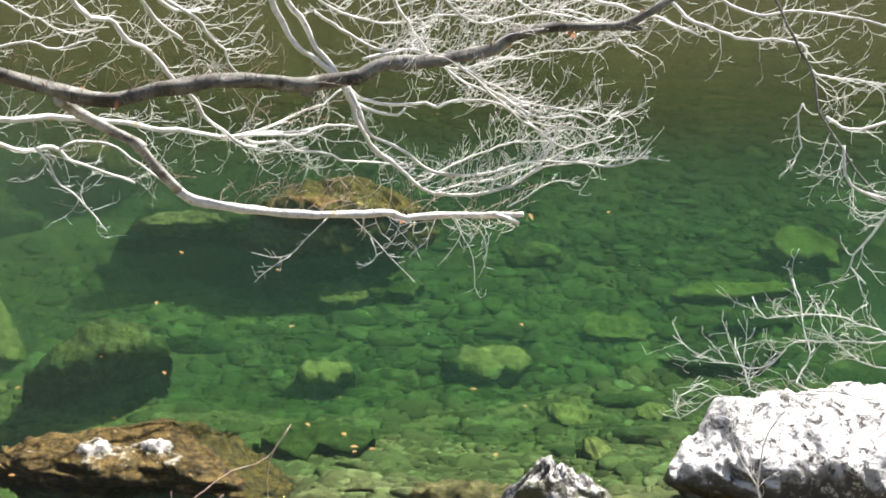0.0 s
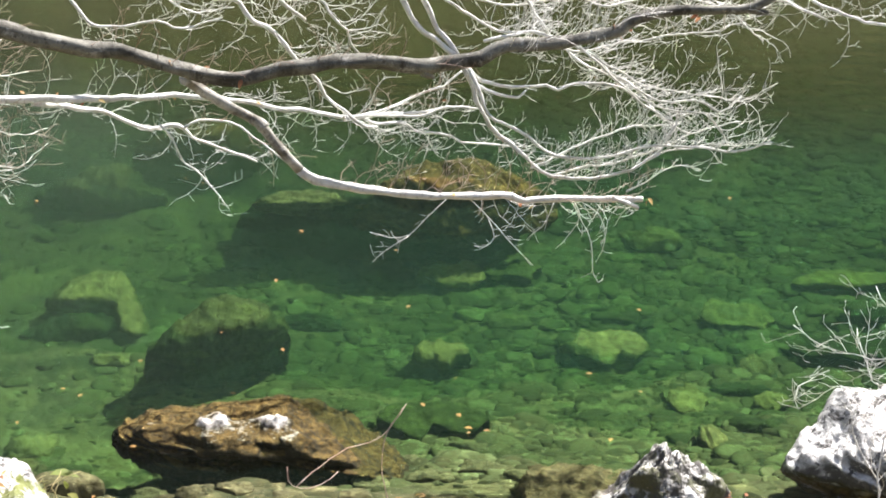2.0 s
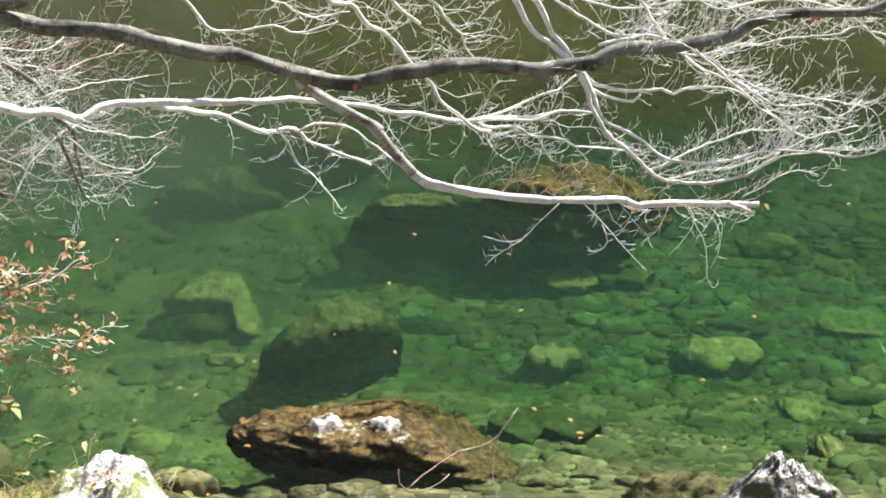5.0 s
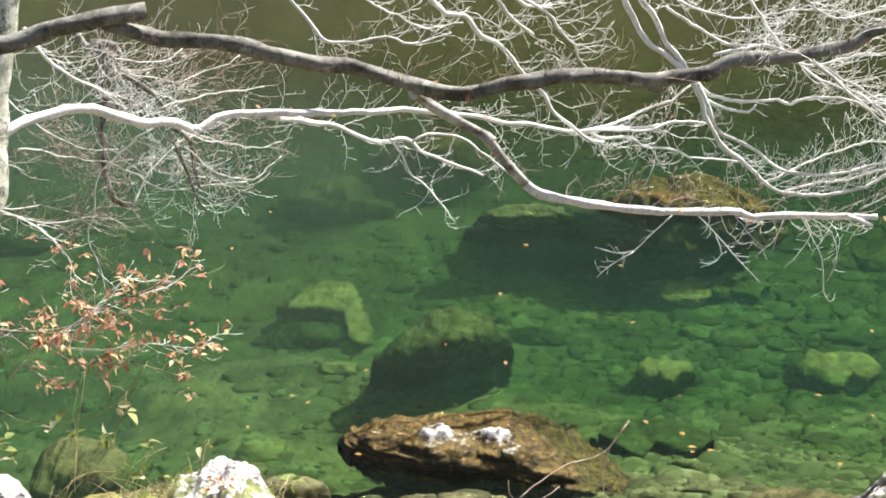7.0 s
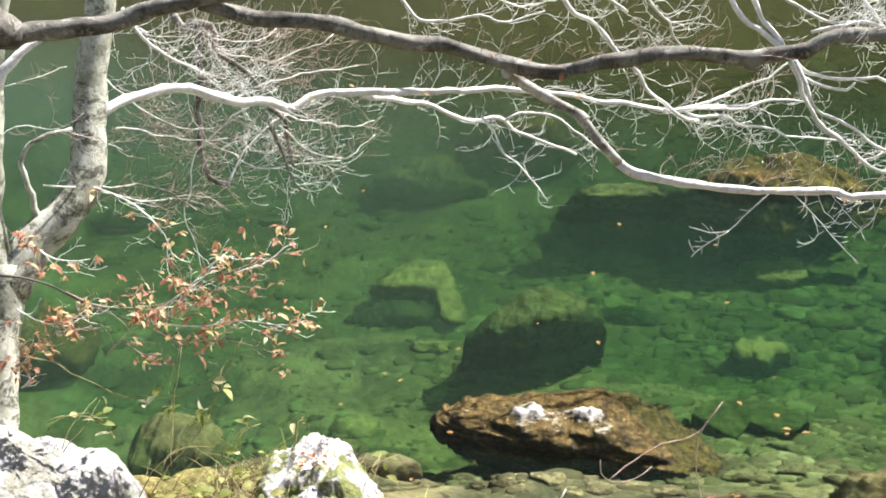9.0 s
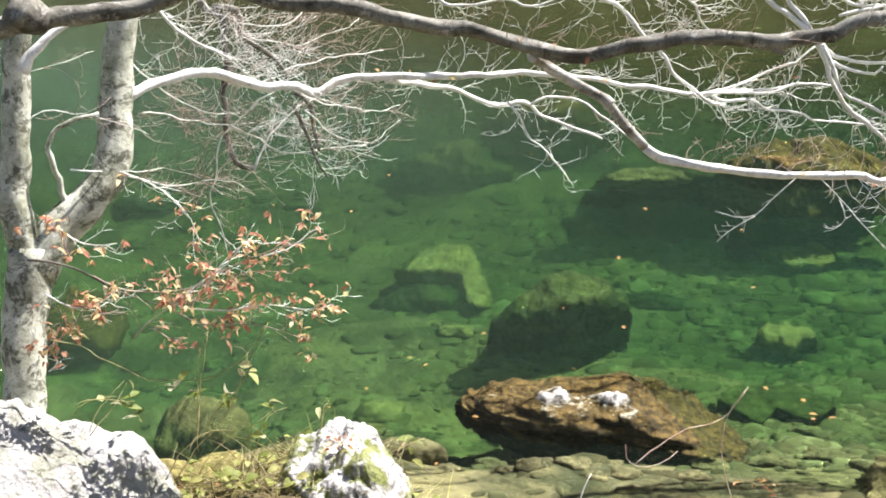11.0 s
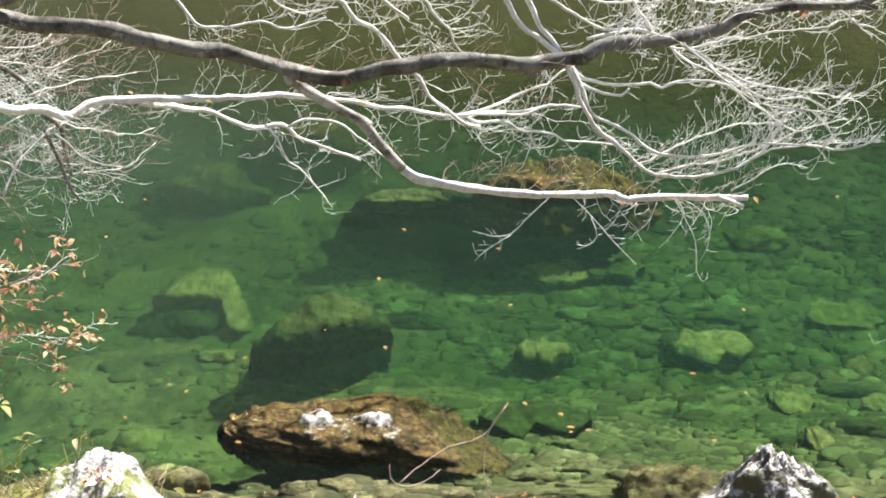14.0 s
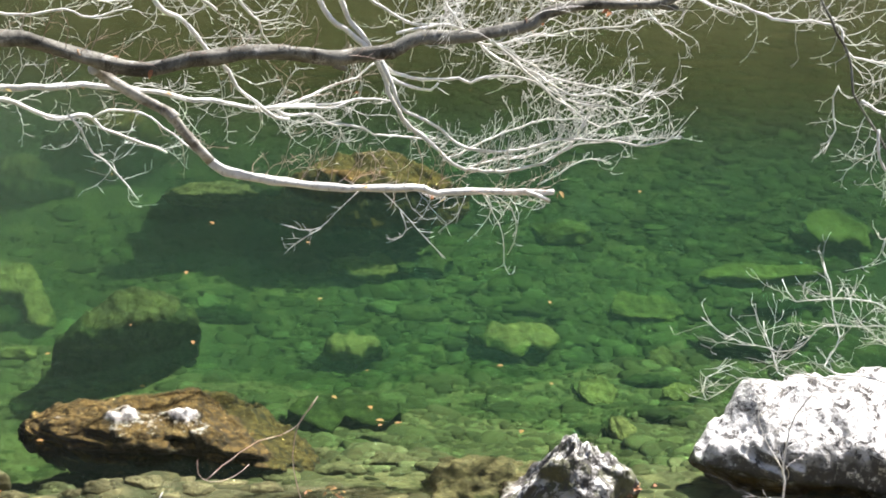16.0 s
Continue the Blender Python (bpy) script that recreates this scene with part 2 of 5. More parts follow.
BARK_DARK = make_bark("grey_branch_bark", (0.225, 0.218, 0.183), (0.047, 0.042, 0.033), (0.55, 0.54, 0.50), 0.4)
BARK_MID = make_bark("patchy_branch_bark", (0.54, 0.53, 0.48), (0.14, 0.125, 0.10), (0.74, 0.73, 0.68), 0.5)
BARK_STEM = make_bark("dark_stem_bark", (0.13, 0.115, 0.095), (0.05, 0.042, 0.034), (0.3, 0.28, 0.25), 0.2)
TWIG = make_bark("grey_twig_bark", (0.88, 0.87, 0.84), (0.76, 0.735, 0.69), (0.82, 0.81, 0.78), 0.3)
TWIG_RED = make_bark("reddish_twig_bark", (0.50, 0.42, 0.36), (0.30, 0.19, 0.15), (0.6, 0.55, 0.5), 0.2)
LEAF = make_leaf("autumn_beech_leaves", (0.34, 0.13, 0.075), (0.48, 0.23, 0.13), (0.53, 0.29, 0.16), (0.58, 0.38, 0.15), (0.64, 0.53, 0.24))
LEAF_ONE = make_leaf("single_beech_leaves", (0.36, 0.13, 0.085), (0.52, 0.24, 0.155), (0.60, 0.33, 0.21), (0.68, 0.46, 0.27), (0.76, 0.60, 0.28), (0.74, 0.66, 0.46), single=True)
LEAF_GREEN_ONE = make_leaf("single_green_leaves", (0.14, 0.19, 0.04), (0.30, 0.33, 0.09), (0.58, 0.54, 0.30), (0.70, 0.66, 0.50), single=True)
LEAF_GREEN = make_leaf("yellow_green_leaves", (0.18, 0.22, 0.045), (0.34, 0.36, 0.10), (0.52, 0.48, 0.2))
LEAF_DRIFT = make_leaf("floating_leaves", (0.34, 0.11, 0.04), (0.42, 0.22, 0.06), (0.48, 0.42, 0.22))
GRASS = make_leaf("bank_grass", (0.20, 0.21, 0.05), (0.40, 0.37, 0.13), (0.58, 0.50, 0.28), (0.50, 0.43, 0.25))


# ---- geometry helpers ----
def mesh_of(name, verts, faces, material, smooth=True):
    me = bpy.data.meshes.new(name)
    me.from_pydata([tuple(v) for v in verts], [], faces)
    me.materials.append(material)
    if smooth:
        me.polygons.foreach_set("use_smooth", [True] * len(me.polygons))
    me.update()
    return me


def part(name, me, parent=None, label="", kind=""):
    ob = new(name, me)
    if parent is not None:
        ob.parent = parent
    return tagged(ob, label, kind=kind)


def thing(name, at, label, category, group="", kind=""):
    ob = new(name)
    ob.location = at
    ob.empty_display_size = 0.1
    return tagged(ob, label, category, group, kind)


def sphere_data(level):
    bm = bmesh.new()
    bmesh.ops.create_icosphere(bm, subdivisions=level, radius=1.0)
    v = np.array([q.co[:] for q in bm.verts])
    f = [[q.index for q in face.verts] for face in bm.faces]
    bm.free()
    return v, f


BALLS = {k: sphere_data(k) for k in (2, 3, 4, 5, 6)}


def rock_shape(seed, size, level=4, cuts=9, rough=0.12, grain=0.03, box=1.0, taper=0.0, humps=(), under=0.0, tilt=0.0):
    """A weathered block: a ball cut by planes, broken up by noise at three scales. Local coordinates about its centre."""
    rng = np.random.RandomState(seed)
    v, f = BALLS[level]
    v = v / ((np.abs(v) ** (2 / box)).sum(1) ** (box / 2))[:, None]
    for _ in range(cuts):
        a = rng.normal(size=3)
        a /= np.linalg.norm(a)
        d = rng.uniform(0.55, 0.9)
        over = np.maximum(v @ a - d, 0)
        v -= np.outer(over * 0.92, a)
    off = Vector(rng.uniform(-50, 50, 3))
    mean = float(np.mean(size))
    out = np.empty_like(v)
    for i, q in enumerate(v):
        p = Vector(q * np.array(size) / mean)
        k = rough * 1.6 * noise.noise(p * 1.3 + off) + rough * noise.noise(p * 2.9 + off * 2)
        k += grain * 1.5 * noise.noise(p * 6.0 + off) + grain * noise.noise(p * 13.0 - off) + grain * 0.6 * noise.noise(p * 27.0 - off)
        u = Vector((q[0] / size[0], q[1] / size[1], q[2] / size[2])).normalized()
        out[i] = q + np.array(u) * k * mean / np.array(size)
    if taper:
        out[:, :2] *= (1 - taper * np.clip(out[:, 2:], 0, 1.2))
    out[:, 2] -= tilt * out[:, 1]
    out[:, 1] += under * (0.6 - np.clip(out[:, 2], -1, 0.6))
    for hx, hy, high, wide in humps:
        out[:, 2] += (out[:, 2] > 0) * high * np.exp(-((out[:, 0] - hx) ** 2 + (out[:, 1] - hy) ** 2) / wide ** 2)
    return out * np.array(size), f


def rock(name, at, size, seed, material, label, category="rock", group="", level=4, full=False, **more):
    v, f = rock_shape(seed, size, level, **more)
    if full:
        v[:, 2] *= size[2] / v[:, 2].max()
    ob = new(name, mesh_of(name, v, f, material))
    ob.location = at
    return tagged(ob, label, category, group)

def ledge_shape(seed, stations, cols=64, ring=40, square=0.45, slope=0.0, under=0.0, rough=0.04, grain=0.015, strata=0.0, humps=(), blunt=5.0, crag=0.0, tuck=0.0):
    """A slab or ledge: cross-sections from station to station (x, front y, back y, top z, foot z), weathered by noise."""
    st = np.array(stations, float)
    mid = np.array([st[:, 0].mean(), st[:, 1:3].mean(), st[:, 3].mean()])
    off = Vector(np.random.RandomState(seed).uniform(-60, 60, 3))
    v, f = [], []
    us = np.linspace(st[0, 0], st[-1, 0], cols)
    fine = np.linspace(0, 2 * math.pi, 241)
    for a, x in enumerate(us):
        e = abs(2 * a / (cols - 1) - 1)
        k = max(0.03, (1 - e ** blunt) ** 0.5)
        yf, yb, zt, zb = [np.interp(x, st[:, 0], st[:, q]) for q in (1, 2, 3, 4)]
        cy, hy, cz, hz = (yf + yb) / 2, (yb - yf) / 2 * k, (zt + zb) / 2, (zt - zb) / 2 * (0.35 + 0.65 * k)
        loop = np.stack([np.sign(np.cos(fine)) * np.abs(np.cos(fine)) ** square, np.sign(np.sin(fine)) * np.abs(np.sin(fine)) ** square], 1)
        run = np.concatenate([[0], np.cumsum(np.linalg.norm(np.diff(loop * (hy, hz), axis=0), axis=1))])
        even = np.linspace(0, run[-1], ring + 1)[:-1]
        for c, s in zip(np.interp(even, run, loop[:, 0]), np.interp(even, run, loop[:, 1])):
            y, z = cy + hy * c, cz + hz * s
            top = (s + 1) / 2
            z -= top * (slope * (y - yf) if slope > 0 else slope * (y - yb))
            y += under * (1 - top) * max(0.0, -c)
            p = Vector((x, y, z))
            d = Vector((0.25 * (2 * a / (cols - 1) - 1) * e ** 3, c, s)).normalized()
            n = rough * (1.5 * noise.noise(p * 2.3 + off) + noise.noise(p * 5.0 - off)) + grain * (1.4 * noise.noise(p * 11 + off) + noise.noise(p * 24 - off) + 0.6 * noise.noise(p * 50 + off))
            if strata:
                n += strata * noise.noise(Vector((p.x * 3.5, p.y * 3.5, p.z * 22 + p.x * 4)) + off) * abs(c)
            if crag:
                near = noise.voronoi(p * 4.2 + off + noise.noise_vector(p * 5) * 0.35)[0]
                small = noise.voronoi(p * 11 - off)[0]
                n += crag * (min(0.45, near[1] - near[0]) - 0.2) + 0.3 * crag * (min(0.4, small[1] - small[0]) - 0.15)
            q = p + d * n + Vector((noise.noise(p * 3 + off * 2), 0, 0)) * rough
            q.x -= tuck * (1 - top) * math.copysign(e ** 3, 2 * a / (cols - 1) - 1)
            for hx, h_y, high, wide in humps:
                if s > 0:
                    q.z += high * 1.5 * min(0.6, 2.0 * math.exp(-((q.x - hx) ** 2 + (q.y - h_y) ** 2) / wide ** 2))
            v.append(np.array(q) - mid)
    for a in range(cols - 1):
        for b in range(ring):
            i, j = a * ring + b, a * ring + (b + 1) % ring
            f.append((i, j, j + ring, i + ring))
    f.append(tuple(range(ring))[::-1])
    f.append(tuple((cols - 1) * ring + b for b in range(ring)))
    return v, f, mid


def ledge(name, stations, seed, material, label, category="rock", group="", **more):
    v, f, mid = ledge_shape(seed, stations, **more)
    ob = new(name, mesh_of(name, v, f, material))
    ob.location = mid
    return tagged(ob, label, category, group)


def curve_points(ctrl, step=0.05, wobble=0.0, seed=0):
    """Points along a smooth line through the control points."""
    c = [Vector(p) for p in ctrl]
    c = [c[0] * 2 - c[1]] + c + [c[-1] * 2 - c[-2]]
    out, off = [], Vector((seed * 1.7, seed * 0.3, 5.0))
    for i in range(1, len(c) - 2):
        a, b, d, e = c[i - 1], c[i], c[i + 1], c[i + 2]
        n = max(2, int((d - b).length / step))
        for k in range(n):
            t = k / n
            p = 0.5 * ((2 * b) + (d - a) * t + (2 * a - 5 * b + 4 * d - e) * t * t + (3 * b - a - 3 * d + e) * t ** 3)
            out.append(p)
    out.append(c[-2])
    if wobble:
        out = [p + wobble * (noise.noise_vector(p * 6 + off) + 0.45 * noise.noise_vector(p * 17 - off)) for p in out]
    return out


class Tubes:
    """Collects tapering tubes, to be made into one mesh."""

    def __init__(self):
        self.v, self.f = [], []

    def add(self, points, r0, r1, sides=5, knots=0.0, seed=0):
        n = len(points)
        if n < 2:
            return
        base, x = len(self.v), None
        for i, p in enumerate(points):
            d = (points[min(i + 1, n - 1)] - points[max(i - 1, 0)]).normalized()
            if x is None:
                x = d.cross(Vector((0, 0, 1)) if abs(d.z) < 0.9 else Vector((1, 0, 0))).normalized()
            x = (x - d * x.dot(d)).normalized()
            y = x.cross(d)
            r = r0 + (r1 - r0) * (i / (n - 1))
            for k in range(sides):
                a = 2 * math.pi * k / sides
                w = x * math.cos(a) + y * math.sin(a)
                q = r
                if knots:
                    q *= 1 + knots * noise.noise(p * 7 + w * 0.9 + Vector((seed, 0, 0))) + 0.9 * knots * max(0.0, noise.noise(p * 16 + w * 1.2)) + 0.35 * knots * noise.noise(p * 40 + w * 2)
                self.v.append(p + w * q)
        for i in range(n - 1):
            for k in range(sides):
                a, b = base + i * sides + k, base + i * sides + (k + 1) % sides
                self.f.append((a, b, b + sides, a + sides))
        self.f.append(tuple(base + k for k in range(sides))[::-1])
        self.f.append(tuple(base + (n - 1) * sides + k for k in range(sides)))

    def mesh(self, name, material, smooth=True):
        return mesh_of(name, self.v, self.f, material, smooth)


GROWN = []


def limb(name, parent, ctrl, r0, r1, material, label="", sides=12, wobble=0.014, knots=0.2, seed=0):
    pts = curve_points(ctrl, 0.045, wobble, seed)
    t = Tubes()
    t.add(pts, r0, r1, sides, knots, seed)
    ob = part(name, t.mesh(name, material), parent, label)
    ob.matrix_parent_inverse = Matrix.Translation(parent.location).inverted()
    GROWN.append(ob)
    return pts


def grow(t, rng, p, d, length, r, level, up, side):
    """One zigzag twig with its side twigs; the tips turn upwards."""
    n = max(4, int(length / 0.026))
    step = length / n
    pts = [p.copy()]
    flip = 1 if rng.rand() < 0.5 else -1
    bend = rng.normal() * 0.12
    kids = []
    for i in range(n):
        flip = -flip
        bend = 0.8 * bend + 0.13 * rng.normal()
        d = (d + side * (0.25 * flip * rng.uniform(0.3, 1.2) + bend) + up * (0.05 + 0.16 * rng.normal()) + Vector(rng.normal(size=3)) * 0.09).normalized()
        p = p + d * step
        pts.append(p.copy())
        if level > 0 and i > 0 and rng.rand() < 0.62:
            a = rng.uniform(0.55, 1.25) * flip
            kd = (d * math.cos(a) + side * math.sin(a) + up * rng.uniform(-0.15, 0.5)).normalized()
            kids.append((p.copy(), kd, length * rng.uniform(0.08, 0.5) * (1 - 0.4 * i / n), r * (1 - 0.6 * i / n) * 0.62))
    t.add(pts, r, max(0.0009, r * 0.34), 4 if r > 0.003 else 3)
    for k in kids:
        if k[2] > 0.025:
            grow(t, rng, k[0], k[1], k[2], max(k[3], 0.0012), level - 1, up, side)


def twigs(name, parent, line, seed, count, length, r, level=2, span=(0.1, 1.0), lean=(0, 0, 0), label="", material=None, ups=0.5):
    """Sprays of fine twigs along a limb."""
    rng = np.random.RandomState(seed)
    t = Tubes()
    n = len(line)
    for k in range(count):
        u = span[0] + (span[1] - span[0]) * (k + rng.rand()) / count
        i = min(n - 2, int(u * (n - 1)))
        along = (line[min(i + 2, n - 1)] - line[max(i - 1, 0)]).normalized()
        away = along.cross(Vector((0, 0.85, 0.5))).normalized() * (1 if rng.rand() < ups else -1)
        d = (along * rng.uniform(0.3, 1.1) + away * rng.uniform(0.3, 1.0) + Vector((0, 1, 0)) * rng.normal() * 0.45 + Vector(lean)).normalized()
        side = d.cross(Vector((0, 0.9, 0.35))).normalized()
        grow(t, rng, line[i].copy(), d, length * rng.uniform(0.55, 1.25), r * rng.uniform(0.55, 0.95), level, Vector((0, 0, 1)), side)
    ob = part(name, t.mesh(name, material or TWIG), parent, label, kind="stuff")
    if parent.parent is None:
        ob.matrix_parent_inverse = Matrix.Translation(parent.location).inverted()
    return ob


# ---- ground: river bed, both banks and the far wooded slope, one sheet ----
def bed(x, y):
    """Height of the ground."""
    shore = 6.2 + 0.5 * math.exp(-((x + 1.9) / 0.62) ** 2) + 0.06 * math.sin(x * 2.7)
    d = y - shore
    if d > 0:
        d *= 1 + 0.9 / (1 + math.exp(min(20.0, (x + 1.05) * 6))) * math.exp(-((d - 0.8) / 1.3) ** 2)
    if d < 0:
        z = -0.06 + min(2.45, -d * 0.28 + 0.028 * d * d)
    else:
        z = -0.06 - 1.75 * (1 - math.exp(-0.33 * d ** 1.3)) - 0.03 * d
    z += 0.26 * math.exp(-((x + 0.6) / 0.75) ** 2) * min(1.0, max(0.0, (y - 6.3) / 0.4)) / (1 + math.exp(min(20.0, (y - 6.95) * 18)))  # a gravel spit before the stained rock
    if y > 22:
        z += (y - 22) ** 2 * 0.06 if y < 34 else (12 ** 2 * 0.06 + (y - 34) * 1.55)
    n = noise.noise(Vector((x * 0.7, y * 0.7, 0))) * 0.16 + noise.noise(Vector((x * 2.3, y * 2.3, 3))) * 0.05
    return z + (n + 0.05 * noise.noise(Vector((x * 3.6, y * 3.6, 7))) + 0.03 * noise.noise(Vector((x * 6.5, y * 6.5, 8)))) * min(1.0, 0.35 + abs(d) * 0.3)


def axis(lo, hi, far_lo, far_hi, step):
    mid = list(np.arange(lo, hi + 1e-6, step))
    out, s, q = [], step, lo
    while q > far_lo:
        s *= 1.25
        q -= s
        out.append(max(q, far_lo))
    up, s, q = [], step, hi
    while q < far_hi:
        s *= 1.25
        q += s
        up.append(min(q, far_hi))
    return out[::-1] + mid + up


def build_ground():
    xs, ys = axis(-7.5, 9.0, -260, 260, 0.11), axis(5.0, 21.0, -60, 150, 0.11)
    v = [(x, y, bed(x, y)) for y in ys for x in xs]
    w = len(xs)
    f = [(j * w + i, j * w + i + 1, j * w + w + i + 1, j * w + w + i) for j in range(len(ys) - 1) for i in range(w - 1)]
    return tagged(new("ground", mesh_of("ground", v, f, GROUND)), "gravel river bed rising to leafy wooded banks", "ground", kind="structure")


ground = build_ground()


def sheet(name, z, x0, x1, y0, y1, material, label):
    ob = new(name, mesh_of(name, [(x0, y0, z), (x1, y0, z), (x1, y1, z), (x0, y1, z)], [(0, 1, 2, 3)], material))
    return tagged(ob, label, "water", kind="structure")


water = sheet("water", 0.0, -200, 200, 4.0, 40, WATER, "calm clear emerald-green river water with faint ripples")
water.visible_shadow = False


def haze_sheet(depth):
    """A gently rolling tinted sheet that paints in the murk of the water."""
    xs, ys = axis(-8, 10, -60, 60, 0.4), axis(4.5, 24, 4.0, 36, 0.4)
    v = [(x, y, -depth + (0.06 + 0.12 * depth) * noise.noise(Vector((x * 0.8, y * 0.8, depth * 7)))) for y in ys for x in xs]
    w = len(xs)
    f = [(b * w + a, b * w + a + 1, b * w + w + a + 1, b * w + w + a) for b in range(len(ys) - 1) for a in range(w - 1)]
    tagged(new("haze_tint_sheet", mesh_of("haze_tint_sheet", v, f, HAZE)), "tinted sheet standing in for the green haze of the river water", "water", kind="structure")


# Four stacked sheets stand in for haze through the water's depth.
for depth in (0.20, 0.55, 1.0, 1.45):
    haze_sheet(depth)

# ---- rocks that stand out of the water ----
ledge("boulder", [(2.31, 6.68, 6.90, 0.10, -0.5), (2.44, 6.56, 6.98, 0.25, -0.6), (2.64, 6.46, 7.05, 0.37, -0.6), (2.82, 6.42, 7.06, 0.37, -0.6), (3.02, 6.38, 7.08, 0.44, -0.6), (3.2, 6.32, 7.08, 0.48, -0.6), (3.45, 6.26, 7.05, 0.42, -0.6), (3.9, 6.16, 7.0, 0.34, -0.6), (4.3, 6.2, 6.8, 0.2, -0.6)], 17, LIME, "big sunlit white limestone boulder at the water's edge", "boulder", cols=170, ring=110, square=0.42, slope=-0.34, under=0.12, rough=0.05, grain=0.012, blunt=7.0, crag=0.11, tuck=0.12)
rock("pointed_rock", (1.596, 6.343, 0), (0.40, 0.27, 0.34), 24, LIME_DARK, "small pointed grey limestone rock with a white crest", level=5, cuts=5, rough=0.14, grain=0.07, taper=0.55, under=0.3, humps=((-0.55, -0.3, 0.25, 0.3),))
rock("ledge_rock", (1.236, 6.668, -0.26), (0.40, 0.30, 0.19), 29, BED_ROCK, "brown algae-covered rock ledge just under water", level=5, box=0.8, cuts=8, rough=0.16, grain=0.10)
ledge("mossy_rock", [(-2.0, 6.02, 6.30, 0.10, -0.4), (-1.87, 5.98, 6.42, 0.29, -0.4), (-1.7, 5.95, 6.43, 0.35, -0.4), (-1.58, 5.94, 6.41, 0.42, -0.4), (-1.48, 5.94, 6.38, 0.37, -0.4), (-1.34, 5.92, 6.30, 0.22, -0.4), (-1.18, 5.9, 6.2, 0.06, -0.4)], 36, LIME_MOSS, "white limestone rock with moss and fallen leaves", cols=120, ring=80, square=0.55, slope=-0.25, under=0.0, rough=0.045, grain=0.014, blunt=5.0, crag=0.11)
ledge("bank_boulder", [(-4.3, 5.2, 5.8, 0.45, -0.3), (-3.7, 5.1, 5.98, 0.72, -0.3), (-3.24, 5.1, 6.0, 0.76, -0.3), (-3.07, 5.1, 6.0, 0.72, -0.3), (-2.94, 5.1, 6.02, 0.66, -0.3), (-2.8, 5.12, 6.02, 0.60, -0.3), (-2.55, 5.2, 6.02, 0.53, -0.3), (-2.42, 5.3, 5.98, 0.46, -0.3), (-2.32, 5.4, 5.92, 0.36, -0.3), (-2.18, 5.5, 5.8, 0.18, -0.3)], 38, LIME_GREY, "large grey-white limestone boulder at the foot of the beech", "boulder", cols=180, ring=110, square=0.5, slope=-0.3, rough=0.035, grain=0.010, blunt=8.0, crag=0.06)
ledge("stained_rock", [(-1.26, 7.30, 7.58, -0.10, -0.6), (-1.02, 7.16, 7.66, 0.0, -0.7), (-0.73, 7.08, 7.78, 0.0, -0.8), (-0.5, 7.06, 7.80, 0.01, -0.8), (-0.3, 7.04, 7.82, 0.0, -0.8), (-0.18, 7.0, 7.82, -0.05, -0.8), (0.06, 6.92, 7.7, -0.15, -0.7), (0.22, 6.88, 7.5, -0.25, -0.6), (0.42, 6.84, 7.3, -0.38, -0.6)], 44, LIME_WET, "half-sunk brown algae-stained rock with shade painted on its sides and a bleached white crest", cols=240, ring=140, square=0.55, slope=0.22, under=0.12, rough=0.02, grain=0.02, strata=0.08, crag=0.05, humps=((-0.69, 7.35, 0.08, 0.068), (-0.36, 7.35, 0.07, 0.068), (-0.3, 7.20, 0.02, 0.06), (-0.52, 7.23, 0.025, 0.12), (-0.98, 7.30, 0.02, 0.08), (-0.2, 7.14, 0.03, 0.06), (-0.6, 7.18, 0.012, 0.2)))

ledge("sunken_rock", [(-3.02, 7.20, 7.50, -0.50, -1.3), (-2.9, 7.10, 7.62, -0.42, -1.3), (-2.62, 7.12, 7.62, -0.42, -1.3), (-2.46, 7.2, 7.45, -0.50, -1.3)], 97, BED_ROCK, "boxy olive-brown boulder standing in the shallows under water", "rock", "rocks on the river bed", square=0.5, slope=-0.25, under=0.0, rough=0.06, grain=0.02, crag=0.06)
ledge("sunken_rock", [(-0.66, 11.30, 11.42, -0.62, -0.9), (-0.45, 11.22, 11.56, -0.55, -0.95), (-0.15, 11.30, 11.62, -0.62, -1.0), (0.1, 11.42, 11.7, -0.75, -1.0), (0.3, 11.55, 11.72, -0.9, -1.2)], 45, BED_ROCK, "pale flat slab lying against a larger sunken rock", "rock", "rocks on the river bed", cols=90, square=0.5, slope=0.05, under=0.2, rough=0.07, grain=0.025, blunt=3.0)
ledge("sunken_rock", [(0.15, 11.35, 11.7, -0.55, -1.2), (0.38, 11.24, 11.85, -0.42, -1.3), (0.76, 11.22, 12.15, -0.28, -1.3), (1.16, 11.26, 12.15, -0.27, -1.3), (1.5, 11.26, 11.85, -0.38, -1.3), (1.75, 11.45, 11.65, -0.6, -1.2)], 43, BED_OCHRE, "large sunken rock topped with ochre moss", "rock", "rocks on the river bed", cols=120, ring=70, square=0.6, slope=0.04, under=-0.30, rough=0.09, grain=0.035, blunt=3.0, crag=0.10)
# Added dark body that fills the shaded hollow below the slab.
ledge("sunken_rock", [(-0.85, 11.65, 11.9, -1.3, -2.1), (-0.45, 11.36, 12.0, -0.72, -2.1), (0.0, 11.33, 12.0, -0.62, -2.1), (0.4, 11.34, 12.0, -0.6, -2.1), (0.9, 11.5, 12.0, -0.8, -2.1), (1.3, 11.65, 11.9, -1.2, -2.1)], 48, BED_DARK, "dark block added to paint the shade under the large sunken rock", "rock", "rocks on the river bed", cols=110, ring=60, square=0.65, rough=0.13, grain=0.035, blunt=2.5)
